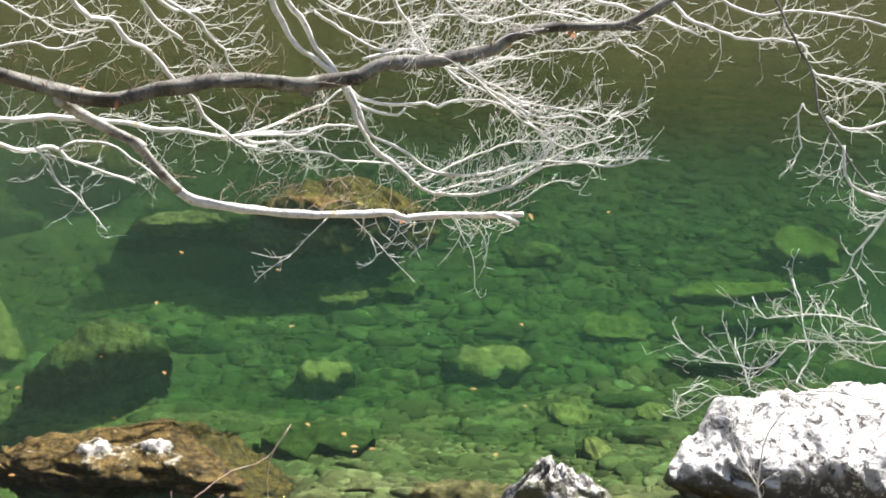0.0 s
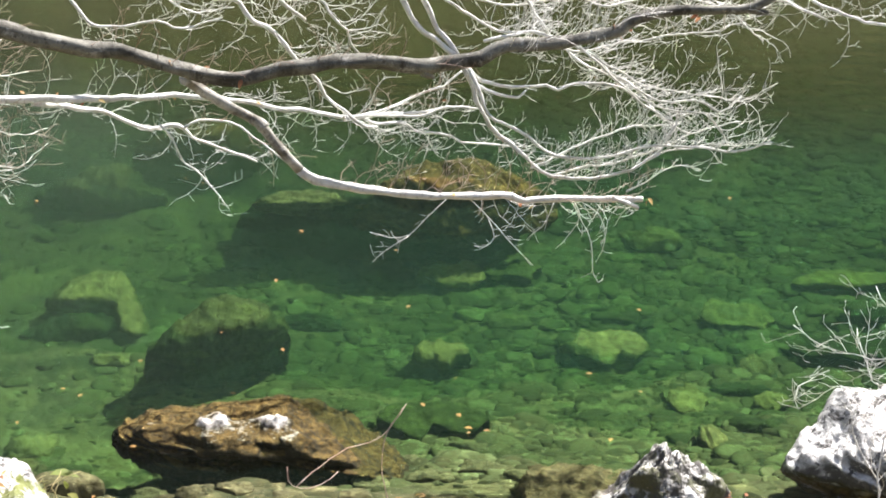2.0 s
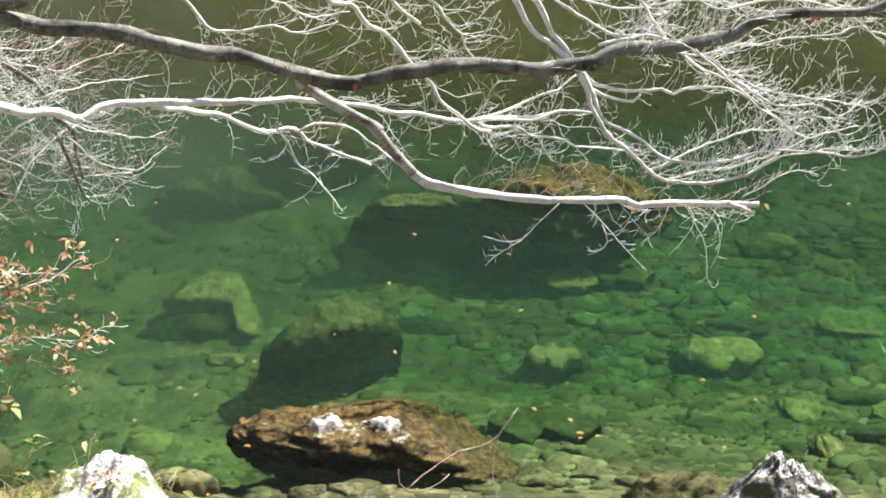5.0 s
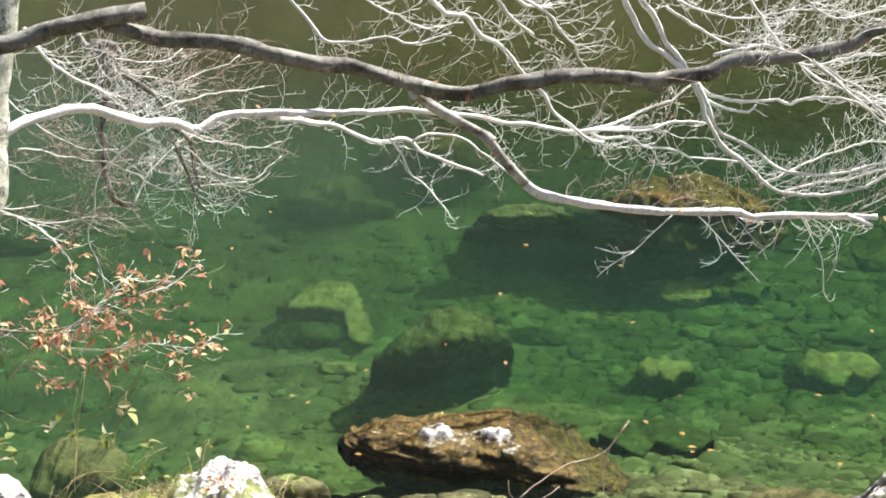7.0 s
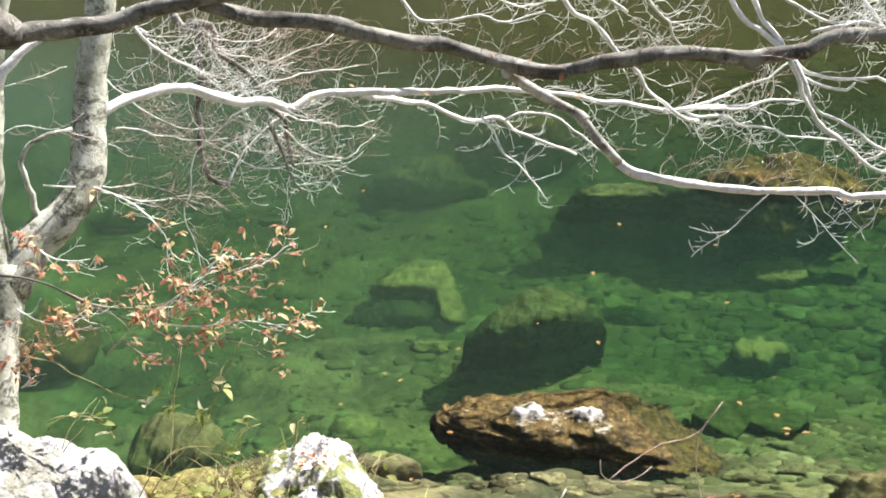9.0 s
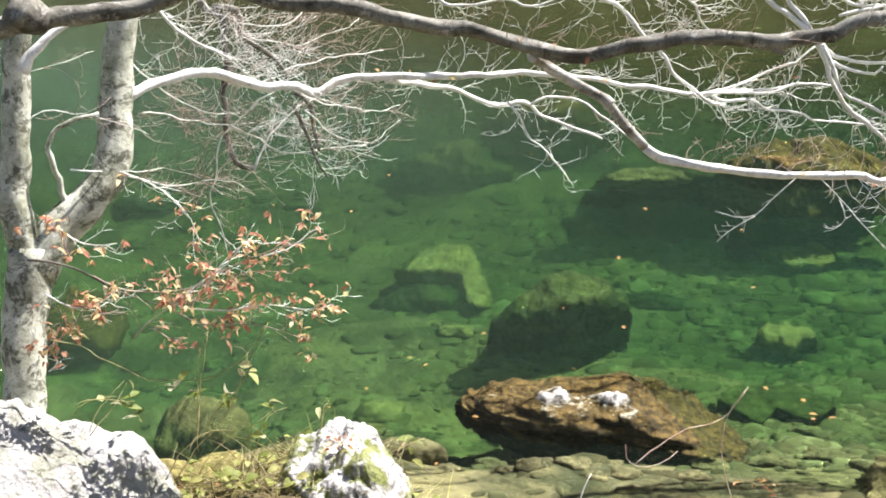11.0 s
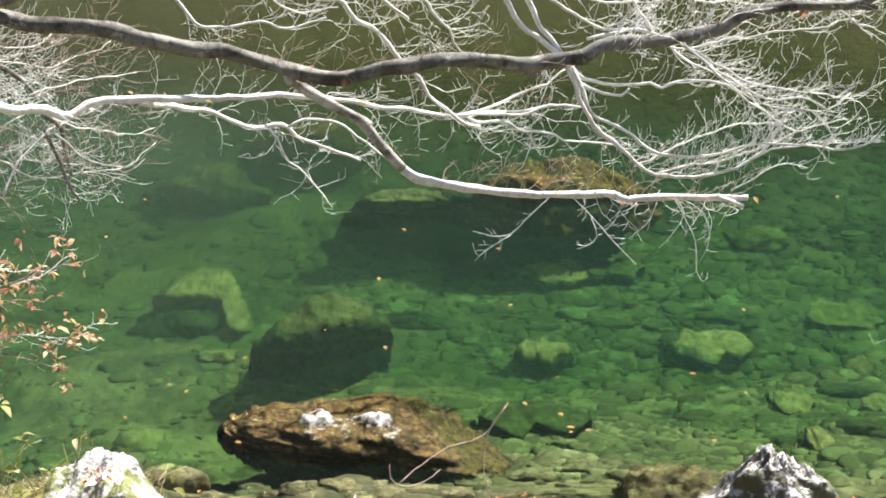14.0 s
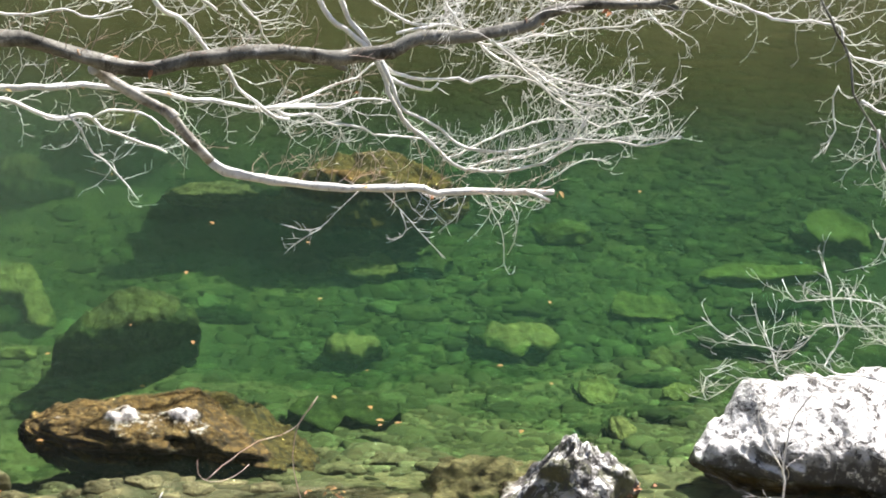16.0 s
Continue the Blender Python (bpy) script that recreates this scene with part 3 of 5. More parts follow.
ledge("sunken_rock", [(-1.27, 8.92, 9.0, -0.72, -1.7), (-1.13, 8.82, 9.08, -0.58, -1.7), (-1.01, 8.80, 9.26, -0.50, -1.7), (-0.87, 8.84, 9.46, -0.47, -1.7), (-0.74, 8.90, 9.50, -0.47, -1.7), (-0.61, 8.98, 9.48, -0.49, -1.7), (-0.47, 9.06, 9.44, -0.54, -1.7), (-0.34, 9.24, 9.42, -0.72, -1.7)], 53, BED_GREEN, "large wedge-shaped green mossy rock below the surface", "rock", "rocks on the river bed", cols=110, ring=70, square=0.42, slope=0.0, under=0.22, rough=0.035, grain=0.02, blunt=7.0, crag=0.06)
ledge("sunken_rock", [(-2.12, 10.18, 10.40, -1.34, -1.9), (-2.0, 10.10, 10.58, -1.28, -1.9), (-1.82, 10.10, 10.72, -1.25, -1.9), (-1.64, 10.06, 10.68, -1.25, -1.9), (-1.54, 9.74, 10.54, -1.28, -1.9), (-1.45, 9.64, 10.30, -1.32, -1.9), (-1.36, 9.68, 10.0, -1.42, -1.9)], 47, BED_PALE, "rounded pale green rock below the surface", "rock", "rocks on the river bed", cols=90, ring=60, square=0.45, slope=0.06, under=0.25, rough=0.04, grain=0.015, blunt=5.0)
# Dark block put where the pale rock's front has only shade.
ledge("sunken_rock", [(-2.26, 9.80, 9.94, -1.50, -1.9), (-2.05, 9.66, 10.04, -1.40, -1.9), (-1.80, 9.66, 10.06, -1.36, -1.9), (-1.66, 9.76, 10.04, -1.38, -1.9), (-1.56, 9.86, 10.0, -1.46, -1.9)], 61, BED_DARK, "low dark block added to paint the shaded hollow of a pale rounded rock", "rock", "rocks on the river bed", cols=60, ring=40, square=0.6, under=0.1, rough=0.04, grain=0.02, blunt=4.0)
# ---- rocks under water: place, half width, depth by it, seed; a few dark ones paint shadows ----
def sunken(x, y, z, w, deep, seed, mat):
    foot = bed(x, y) - 0.05
    high = w * 0.85 if mat == BED_SHORE else w * 0.95 if mat == BED_PALE else min(max((z - foot) * 1.5, 0.08), w * 0.62)
    rock("sunken_rock", (x, y, foot), (w, w * deep, high), seed, mat, "algae-covered rock lying on the river bed", "rock", "rocks on the river bed", box=0.6, cuts=5, rough=0.16, grain=0.07, under=0.8, taper=0.5 if mat == BED_DARK else 0.1)


# ---- the beech at the water's edge ----
beech = thing("beech_tree", (-3.134, 6.083, 0.47), "leafless pale-barked beech leaning over the river", "tree")
limb("trunk", beech, [(-3.127, 5.955, 0.356), (-3.124, 6.081, 0.595), (-3.126, 6.196, 0.841), (-3.118, 6.283, 1.041), (-3.094, 6.37, 1.241)], 0.098, 0.112, BARK_TRUNK, "pale lichened trunk", 20, 0.01, 0.14, 3)
limb("stem", beech, [(-3.097, 6.325, 1.142), (-3.164, 6.386, 1.41), (-3.156, 6.487, 1.718), (-3.148, 6.565, 2.002), (-3.119, 6.626, 2.233), (-3.059, 6.708, 2.536), (-2.937, 6.846, 3.132)], 0.080, 0.05, BARK_TRUNK, "", 16, 0.01, 0.14, 4)
limb("stem", beech, [(-3.084, 6.319, 1.115), (-2.984, 6.466, 1.306), (-2.843, 6.592, 1.42), (-2.773, 6.691, 1.56), (-2.76, 6.791, 1.788), (-2.744, 6.892, 2.045), (-2.706, 6.99, 2.301), (-2.619, 7.144, 2.817)], 0.10, 0.062, BARK_TRUNK, "", 20, 0.01, 0.14, 5)
limb("side_branch", beech, [(-2.832, 6.532, 1.34), (-2.922, 6.507, 1.405), (-2.967, 6.5, 1.469), (-2.973, 6.514, 1.542), (-2.988, 6.514, 1.594), (-3.003, 6.521, 1.663), (-3.013, 6.519, 1.702), (-2.979, 6.546, 1.769), (-2.941, 6.561, 1.796), (-2.869, 6.589, 1.82), (-2.78, 6.621, 1.835)], 0.018, 0.010, BARK_TRUNK, "", 8, 0.016)
limb("side_branch", beech, [(-3.015, 6.375, 2.114), (-2.978, 6.412, 2.183), (-2.906, 6.465, 2.254), (-2.804, 6.525, 2.311)], 0.032, 0.016, BARK, "broken-off pale side branch", 8)
arm = limb("limb", beech, [(-2.719, 6.818, 1.843), (-2.653, 6.915, 1.874), (-2.579, 7.003, 1.888), (-2.478, 7.101, 1.894), (-2.396, 7.163, 1.879), (-2.313, 7.221, 1.843), (-2.217, 7.286, 1.791), (-2.131, 7.343, 1.755), (-2.068, 7.387, 1.751), (-2.005, 7.431, 1.729), (-1.943, 7.475, 1.684), (-1.893, 7.517, 1.675), (-1.827, 7.573, 1.707), (-1.733, 7.638, 1.719), (-1.579, 7.711, 1.694), (-1.41, 7.791, 1.673), (-1.237, 7.871, 1.656), (-1.061, 7.943, 1.634), (-0.883, 8.018, 1.625), (-0.735, 8.099, 1.587), (-0.552, 8.173, 1.549), (-0.367, 8.24, 1.486), (-0.179, 8.293, 1.457), (-0.021, 8.33, 1.419), (0.106, 8.364, 1.392), (0.265, 8.409, 1.399), (0.456, 8.451, 1.396), (0.646, 8.49, 1.414)], 0.0255, 0.008, BARK, "", 12, 0.010, 0.38, 6)
arm_low = limb("limb", beech, [(-1.58, 7.711, 1.681), (-1.485, 7.855, 1.619), (-1.357, 8.013, 1.551), (-1.269, 8.152, 1.486), (-1.164, 8.195, 1.42), (-1.058, 8.238, 1.366), (-0.949, 8.281, 1.382), (-0.873, 8.321, 1.349), (-0.827, 8.346, 1.28), (-0.781, 8.372, 1.245), (-0.703, 8.406, 1.202), (-0.591, 8.451, 1.15), (-0.478, 8.493, 1.084)], 0.016, 0.007, BARK, "", 8, 0.009, 0.34, 7)


def beech_bough(k, line, r0, r1, count, length):
    thick = 1.4 if k in (6, 7, 9, 10) else 1.0 if k < 8 else 0.7
    pts = limb("bough", beech, line, r0 * thick, r1 * thick, BARK_DARK if thick > 1 else BARK, "", 7, 0.024, 0.3, 20 + k)
    twigs("twig_spray", GROWN[-1], pts, 100 + k, int(count * (2.2 if k > 5 else 1.4)), length, 0.0022 if k > 5 else 0.0028, 2, (0.1, 1.0), material=TWIG if k % 3 and k < 14 else TWIG_RED)
twigs("twig_spray", beech, arm, 6, 36, 0.38, 0.0028, 2, (0.08, 1.0))
twigs("twig_spray", beech, arm_low, 7, 18, 0.28, 0.0026, 2, (0.3, 1.0))

# ---- the near tree, whose branch crosses above the river ----
near_tree = thing("leaning_tree", (-3.505, 4.635, 1.838), "grey-barked tree on the bank with a branch over the river", "tree")
limb("trunk", near_tree, [(-3.299, 3.823, 0.948), (-3.392, 4.179, 1.441), (-3.433, 4.481, 1.909), (-3.375, 4.808, 2.433), (-3.326, 5.019, 2.795), (-3.239, 5.248, 3.36)], 0.17, 0.11, BARK_DARK, "", 16)
butt = limb("branch", near_tree, [(-3.476, 4.842, 2.35), (-3.063, 5.193, 2.5), (-2.665, 5.449, 2.566), (-2.518, 5.54, 2.569), (-2.442, 5.587, 2.579), (-2.345, 5.637, 2.574), (-2.246, 5.686, 2.575), (-2.145, 5.736, 2.585), (-2.005, 5.763, 2.629), (-1.891, 5.805, 2.644), (-1.787, 5.843, 2.658), (-1.674, 5.884, 2.671)], 0.050, 0.033, BARK_DARK, "thick dark grey branch", 16, 0.008, 0.2, 7)
main = limb("branch", near_tree, [(-1.842, 5.863, 2.63), (-1.778, 5.886, 2.595), (-1.722, 5.907, 2.572), (-1.639, 5.935, 2.546), (-1.532, 5.965, 2.525), (-1.444, 5.99, 2.512), (-1.334, 6.02, 2.487), (-1.222, 6.047, 2.453), (-1.109, 6.068, 2.419), (-1.018, 6.084, 2.39), (-0.88, 6.109, 2.383), (-0.788, 6.122, 2.35), (-0.695, 6.133, 2.313), (-0.614, 6.143, 2.285), (-0.509, 6.156, 2.257), (-0.427, 6.166, 2.249), (-0.345, 6.178, 2.263), (-0.252, 6.191, 2.283), (-0.135, 6.207, 2.293), (-0.042, 6.219, 2.301), (0.051, 6.228, 2.308), (0.19, 6.234, 2.297), (0.33, 6.24, 2.285), (0.445, 6.244, 2.288), (0.559, 6.249, 2.298), (0.604, 6.252, 2.309)], 0.031, 0.031, BARK_DARK, "sunlit on top, dark below", 18, 0.009, 0.30, 7)
main2 = limb("branch", near_tree, [(0.582, 6.25, 2.303), (0.635, 6.255, 2.331), (0.679, 6.259, 2.352), (0.756, 6.266, 2.367), (0.903, 6.278, 2.375), (1.002, 6.287, 2.385), (1.113, 6.294, 2.405), (1.211, 6.301, 2.43), (1.259, 6.304, 2.471), (1.371, 6.311, 2.501), (1.496, 6.32, 2.512), (1.648, 6.325, 2.513), (1.77, 6.329, 2.517), (1.836, 6.331, 2.551), (1.896, 6.333, 2.59), (1.969, 6.335, 2.634), (2.135, 6.34, 2.772)], 0.030, 0.016, BARK_DARK, "", 14, 0.009, 0.32, 8)
limb("stub", near_tree, [(1.762, 6.328, 2.512), (1.796, 6.329, 2.504), (1.83, 6.33, 2.501)], 0.016, 0.011, BARK_DARK, "short broken stub", 8)
for bump in ([(-0.532, 6.153, 2.27), (-0.542, 6.152, 2.247), (-0.55, 6.151, 2.223)], [(-0.432, 6.166, 2.247), (-0.422, 6.167, 2.227), (-0.413, 6.168, 2.212)], [(0.359, 6.241, 2.258), (0.383, 6.242, 2.243), (0.407, 6.243, 2.232)], [(0.577, 6.25, 2.308), (0.601, 6.252, 2.312), (0.616, 6.253, 2.322)], [(1.101, 6.294, 2.388), (1.115, 6.295, 2.4), (1.125, 6.295, 2.412)]):
    limb("knot", near_tree, bump, 0.024, 0.010, BARK_DARK, "dark swollen knot", 8, 0.004, 0.3)
limb("stub", near_tree, [(-2.476, 5.504, 2.581), (-2.523, 5.462, 2.61), (-2.553, 5.43, 2.652)], 0.06, 0.075, BARK_DARK, "swollen knot", 12, 0.0, 0.3)
limb("side_branch", near_tree, [(-0.64, 6.15, 2.25), (-0.611, 6.203, 2.214), (-0.564, 6.209, 2.177), (-0.498, 6.217, 2.135), (-0.42, 6.227, 2.082), (-0.342, 6.238, 2.028), (-0.293, 6.245, 1.96), (-0.23, 6.254, 1.883), (-0.166, 6.262, 1.813)], 0.023, 0.020, BARK_MID, "", 12, 0.005, 0.25, 9)
side_b = limb("side_branch", near_tree, [(-0.166, 6.262, 1.813), (-0.102, 6.271, 1.762), (0.006, 6.286, 1.736), (0.152, 6.292, 1.707), (0.324, 6.299, 1.68), (0.524, 6.308, 1.665), (0.676, 6.318, 1.671), (0.765, 6.326, 1.661), (0.825, 6.332, 1.636), (0.907, 6.339, 1.643), (1.037, 6.349, 1.644), (1.22, 6.362, 1.636), (1.363, 6.371, 1.635)], 0.0195, 0.0125, BARK, "", 12, 0.008, 0.42, 9)
limb("knot", near_tree, [(-0.366, 6.195, 2.067), (-0.332, 6.191, 2.048), (-0.312, 6.185, 2.025)], 0.022, 0.026, BARK_MID, "swollen knot", 10, 0.0, 0.35)
limb("stub", near_tree, [(1.218, 6.351, 1.637), (1.285, 6.356, 1.62), (1.336, 6.359, 1.596)], 0.011, 0.009, BARK, "short broken stub", 8)
twigs("twig_spray", near_tree, side_b, 5, 34, 0.24, 0.0024, 2, (0.15, 0.98), (0.1, 0.1, 0.4), ups=0.85, material=TWIG_RED)
twigs("twig_spray", near_tree, side_b, 15, 18, 0.20, 0.0024, 2, (0.5, 0.98), (0.1, 0, -0.7), ups=0.1)
twigs("twig_spray", near_tree, main, 16, 30, 0.22, 0.0024, 2, (0.35, 0.95), (0.0, 0, 0.6), ups=0.8, material=TWIG_RED)
twigs("twig_spray", near_tree, main2, 17, 34, 0.32, 0.0026, 2, (0.05, 0.9), (0.2, 0.3, 0.1), ups=0.55)

for k, line in enumerate(([(1.039, 6.36, 1.629), (1.123, 6.36, 1.474), (1.147, 6.36, 1.376), (1.156, 6.36, 1.291), (1.185, 6.36, 1.228), (1.211, 6.36, 1.245)], [(1.041, 6.37, 1.626), (1.084, 6.38, 1.55), (1.049, 6.39, 1.464), (0.988, 6.4, 1.378)], [(1.065, 6.36, 1.629), (1.17, 6.35, 1.559), (1.204, 6.34, 1.452), (1.162, 6.33, 1.346)], [(0.963, 6.37, 1.622), (0.94, 6.37, 1.53), (0.89, 6.37, 1.476), (0.852, 6.37, 1.435)], [(0.488, 6.33, 1.652), (0.376, 6.338, 1.542), (0.314, 6.345, 1.473), (0.226, 6.352, 1.458), (0.138, 6.36, 1.479)], [(0.314, 6.35, 1.465), (0.2, 6.355, 1.39), (0.149, 6.36, 1.334)], [(0.576, 6.33, 1.65), (0.68, 6.34, 1.547), (0.786, 6.35, 1.417), (0.88, 6.36, 1.313)], [(0.666, 6.33, 1.551), (0.701, 6.34, 1.465), (0.657, 6.35, 1.412), (0.612, 6.36, 1.415)])):
    pts = limb("drooping_twig", near_tree, line, 0.0022, 0.0012, TWIG, "", 5, 0.010, 0.1, 230 + k)
    twigs("twig_spray", GROWN[-1], pts, 600 + k, 6, 0.06, 0.0014, 1, (0.2, 1.0), (0, 0, 0.3))

# ---- a third tree, out of sight above, whose boughs hang into view ----
hanging = thing("hanging_boughs", (0.502, 7.506, 2.921), "pale leafless beech boughs hanging in over the water", "tree")


def hanging_bough(k, line, r0, r1, count, length):
    pts = limb("bough", hanging, line, r0, r1, BARK, "", 7, 0.020, 0.4, 50 + k)
    comb = k in (0, 3, 13, 14, 20, 21)
    twigs("twig_spray", GROWN[-1], pts, 200 + k, int(count * (2.4 if comb else 1.7)), length * (0.6 if comb else 0.85), 0.0025, 2, (0.6, 1.0) if k == 0 else (0.45, 1.0) if k == 3 else (0.12, 1.0), (0.1, 0, 0.5) if comb else (0.25, 0, 0.12), ups=0.9 if comb else 0.85 if k == 2 else 0.6)

# ---- boughs of a tree on the other side of the boulder ----
right_tree = thing("overhanging_boughs", (3.345, 6.499, 2.848), "thin leafless boughs reaching down beside the boulder", "tree")


def overhanging_bough(k, line, r0, r1, count, length, mat):
    pts = limb("bough", right_tree, line, r0, r1, mat, "", 7, 0.020, 0.25, 80 + k)
    twigs("twig_spray", GROWN[-1], pts, 300 + k, int(count * 1.3), length, 0.0027, 2, (0.1, 1.0))

# ---- leafless shrub over the boulder ----
shrub = thing("shrub", (3.012, 6.203, 0.45), "bare thorny shrub growing over the white boulder", "shrub")


def shrub_stem(k, line, r0, r1, count, length):
    pts = limb("stem", shrub, line, r0 * 0.55, r1 * 0.7, TWIG, "", 6, 0.03, 0.2, 110 + k)
    twigs("twig_spray", GROWN[-1], pts, 400 + k, int(count * 1.5), length, 0.0023, 2, (0.15, 1.0))


# ---- leaves and small plants ----
class Leaves:
    """Collects curled leaves as pointed ovals folded along the midrib."""

    def __init__(self, seed):
        self.v, self.f, self.rng = [], [], np.random.RandomState(seed)

    def add(self, p, along, face, length, wide=0.55, curl=0.4):
        along, face = Vector(along).normalized(), Vector(face)
        side = along.cross(face).normalized()
        face = side.cross(along)
        rows = [(0.0, 0.06), (0.22, 0.75), (0.5, 1.0), (0.78, 0.62), (1.0, 0.04)]
        base, half = len(self.v), length * wide / 2
        for u, w in rows:
            mid = p + along * (length * u) - face * (curl * length * u * u)
            fold = face * (half * w * 0.45)
            self.v += [mid - side * (half * w) + fold, mid, mid + side * (half * w) + fold]
        for i in range(len(rows) - 1):
            a = base + i * 3
            self.f += [(a, a + 1, a + 4, a + 3), (a + 1, a + 2, a + 5, a + 4)]

    def scatter(self, line, count, size, spread=0.03, droop=0.3):
        r = self.rng
        for _ in range(count):
            p = line[r.randint(len(line))] + Vector(r.normal(size=3)) * spread
            d = Vector((r.normal(), r.normal() * 0.6, r.normal() * 0.6 - droop))
            self.add(p, d, Vector((r.normal() * 0.6, r.normal() * 0.6, 1)), size * r.uniform(0.7, 1.25), r.uniform(0.35, 0.7), r.uniform(-0.2, 0.8))

    def mesh(self, name, material):
        return mesh_of(name, self.v, self.f, material)


def leaf_shapes(material, seed):
    rng, out = np.random.RandomState(seed), []
    for _ in range(10):
        one = Leaves(0)
        one.add(Vector((0, 0, 0)), (1, 0, 0), (0, 0, 1), 1.0, rng.uniform(0.42, 0.72), rng.uniform(0.0, 0.8))
        out.append(one.mesh("leaf", material))
    return out


def hang_leaves(shapes, parent, line, count, size, spread, droop, rng):
    """Single leaves on a twig."""
    tuft = None
    for i in range(count):
        if i % 4 == 0:
            tuft = line[rng.randint(len(line))] + Vector(rng.normal(size=3)) * spread
        p = tuft + Vector(rng.normal(size=3)) * 0.012
        d = Vector((rng.normal(), rng.normal() * 0.6, rng.normal() * 0.6 - droop)).normalized()
        side = d.cross(Vector((rng.normal() * 0.6, rng.normal() * 0.6, 1))).normalized()
        m = Matrix((d, side * -1, side.cross(d))).transposed().to_4x4()
        ob = part("leaf", shapes[rng.randint(10)], parent)
        ob.matrix_basis = Matrix.Translation(p) @ m @ Matrix.Scale(size * rng.uniform(0.7, 1.25), 4)


def at_world(ob, parent):
    ob.matrix_parent_inverse = Matrix.Translation(parent.location).inverted()
    return ob


sapling = thing("beech_sapling", (-3.025, 5.968, 0.839), "young beech twigs with curled orange-brown autumn leaves", "shrub")
limb("stem", sapling, [(-2.998, 6.084, 1.302), (-2.839, 6.091, 1.279), (-2.679, 6.076, 1.217), (-2.469, 6.064, 1.127), (-2.307, 6.053, 1.093)], 0.0055, 0.003, BARK_STEM, "", 6)
BEECH_LEAF, GREEN_LEAF, leaf_rng = leaf_shapes(LEAF_ONE, 1), leaf_shapes(LEAF_GREEN_ONE, 2), np.random.RandomState(3)


def sapling_twig(k, line, count, sprays):
    pts = limb("twig", sapling, line, 0.0042, 0.0018, TWIG if k % 2 else TWIG_RED, "", 5, 0.012, 0.1, 140 + k)
    twig = GROWN[-1]
    twigs("twig_spray", twig, pts, 500 + k, int(sprays * 1.6), 0.17, 0.0022, 1, (0.1, 1.0), material=TWIG if k % 2 else TWIG_RED)
    hang_leaves(BEECH_LEAF, twig, pts[len(pts) // 4:], int(count * 4.2), 0.039, 0.05, 0.3, leaf_rng)
few = Leaves(8)
for line in (arm, side_b, main, main2):
    few.scatter(line[len(line) // 3:], 12, 0.034, 0.018)
tagged(new("withered_leaves", few.mesh("withered_leaves", LEAF)), "few withered russet leaves caught on the bare branches", "leaves", kind="stuff")

litter = Leaves(33)
for cx, cy, cz, wide, count in ((-1.60, 6.12, 0.36, 0.06, 24), (1.869, 6.393, 0.03, 0.06, 26), (0.406, 6.501, -0.02, 0.09, 16), (-2.331, 6.1, 0.08, 0.14, 24)):
    for _ in range(count):
        q = litter.rng
        litter.add(Vector((cx + q.normal() * wide * 0.6, cy + q.normal() * wide * 0.5, cz + abs(q.normal()) * 0.012)), (q.normal(), q.normal(), q.normal() * 0.3), (q.normal() * 0.4, q.normal() * 0.4, 1), q.uniform(0.02, 0.038), 0.55, q.uniform(-0.2, 0.5))
tagged(new("leaf_litter", litter.mesh("leaf_litter", LEAF)), "small heaps of fallen russet leaves lying on the rocks", "leaves", kind="stuff")

# briar stems with yellow-green leaves on the bank
weed = thing("bank_weeds", (-2.366, 6.222, 0.1), "thin weed stems with yellow-green leaves on the bank", "plant")


def weed_stem(k, line, count):
    pts = limb("stem", weed, line, 0.0026, 0.0014, GRASS, "", 5, 0.016, 0.1, 170 + k)
    hang_leaves(GREEN_LEAF, GROWN[-1], pts[len(pts) // 3:], count, 0.06, 0.012, 0.1, leaf_rng)

stalk = thing("dry_stalk", (-0.016, 6.527, -0.1), "dry arching brown stalks rising from the shallows", "plant")
limb("stem", stalk, [(-0.217, 6.248, 0.231), (-0.098, 6.345, 0.292), (0.034, 6.429, 0.335), (0.2, 6.495, 0.356), (0.317, 6.61, 0.47)], 0.0032, 0.0022, TWIG_RED, "", 5, 0.012)
limb("stem", stalk, [(0.301, 6.426, 0.55), (0.23, 6.392, 0.43), (0.188, 6.342, 0.29), (0.222, 6.282, 0.142), (0.25, 6.247, 0.041)], 0.0026, 0.0026, TWIG_RED, "", 5, 0.012)
limb("stem", stalk, [(-0.244, 6.123, 0.413), (-0.241, 6.11, 0.343), (-0.192, 6.115, 0.3), (-0.094, 6.151, 0.307), (-0.007, 6.202, 0.343)], 0.0026, 0.002, TWIG_RED, "", 5, 0.008)
limb("stem", stalk, [(-0.455, 5.865, 0.206), (-0.424, 5.928, 0.302), (-0.395, 5.96, 0.35)], 0.003, 0.002, TWIG, "", 5, 0.004)


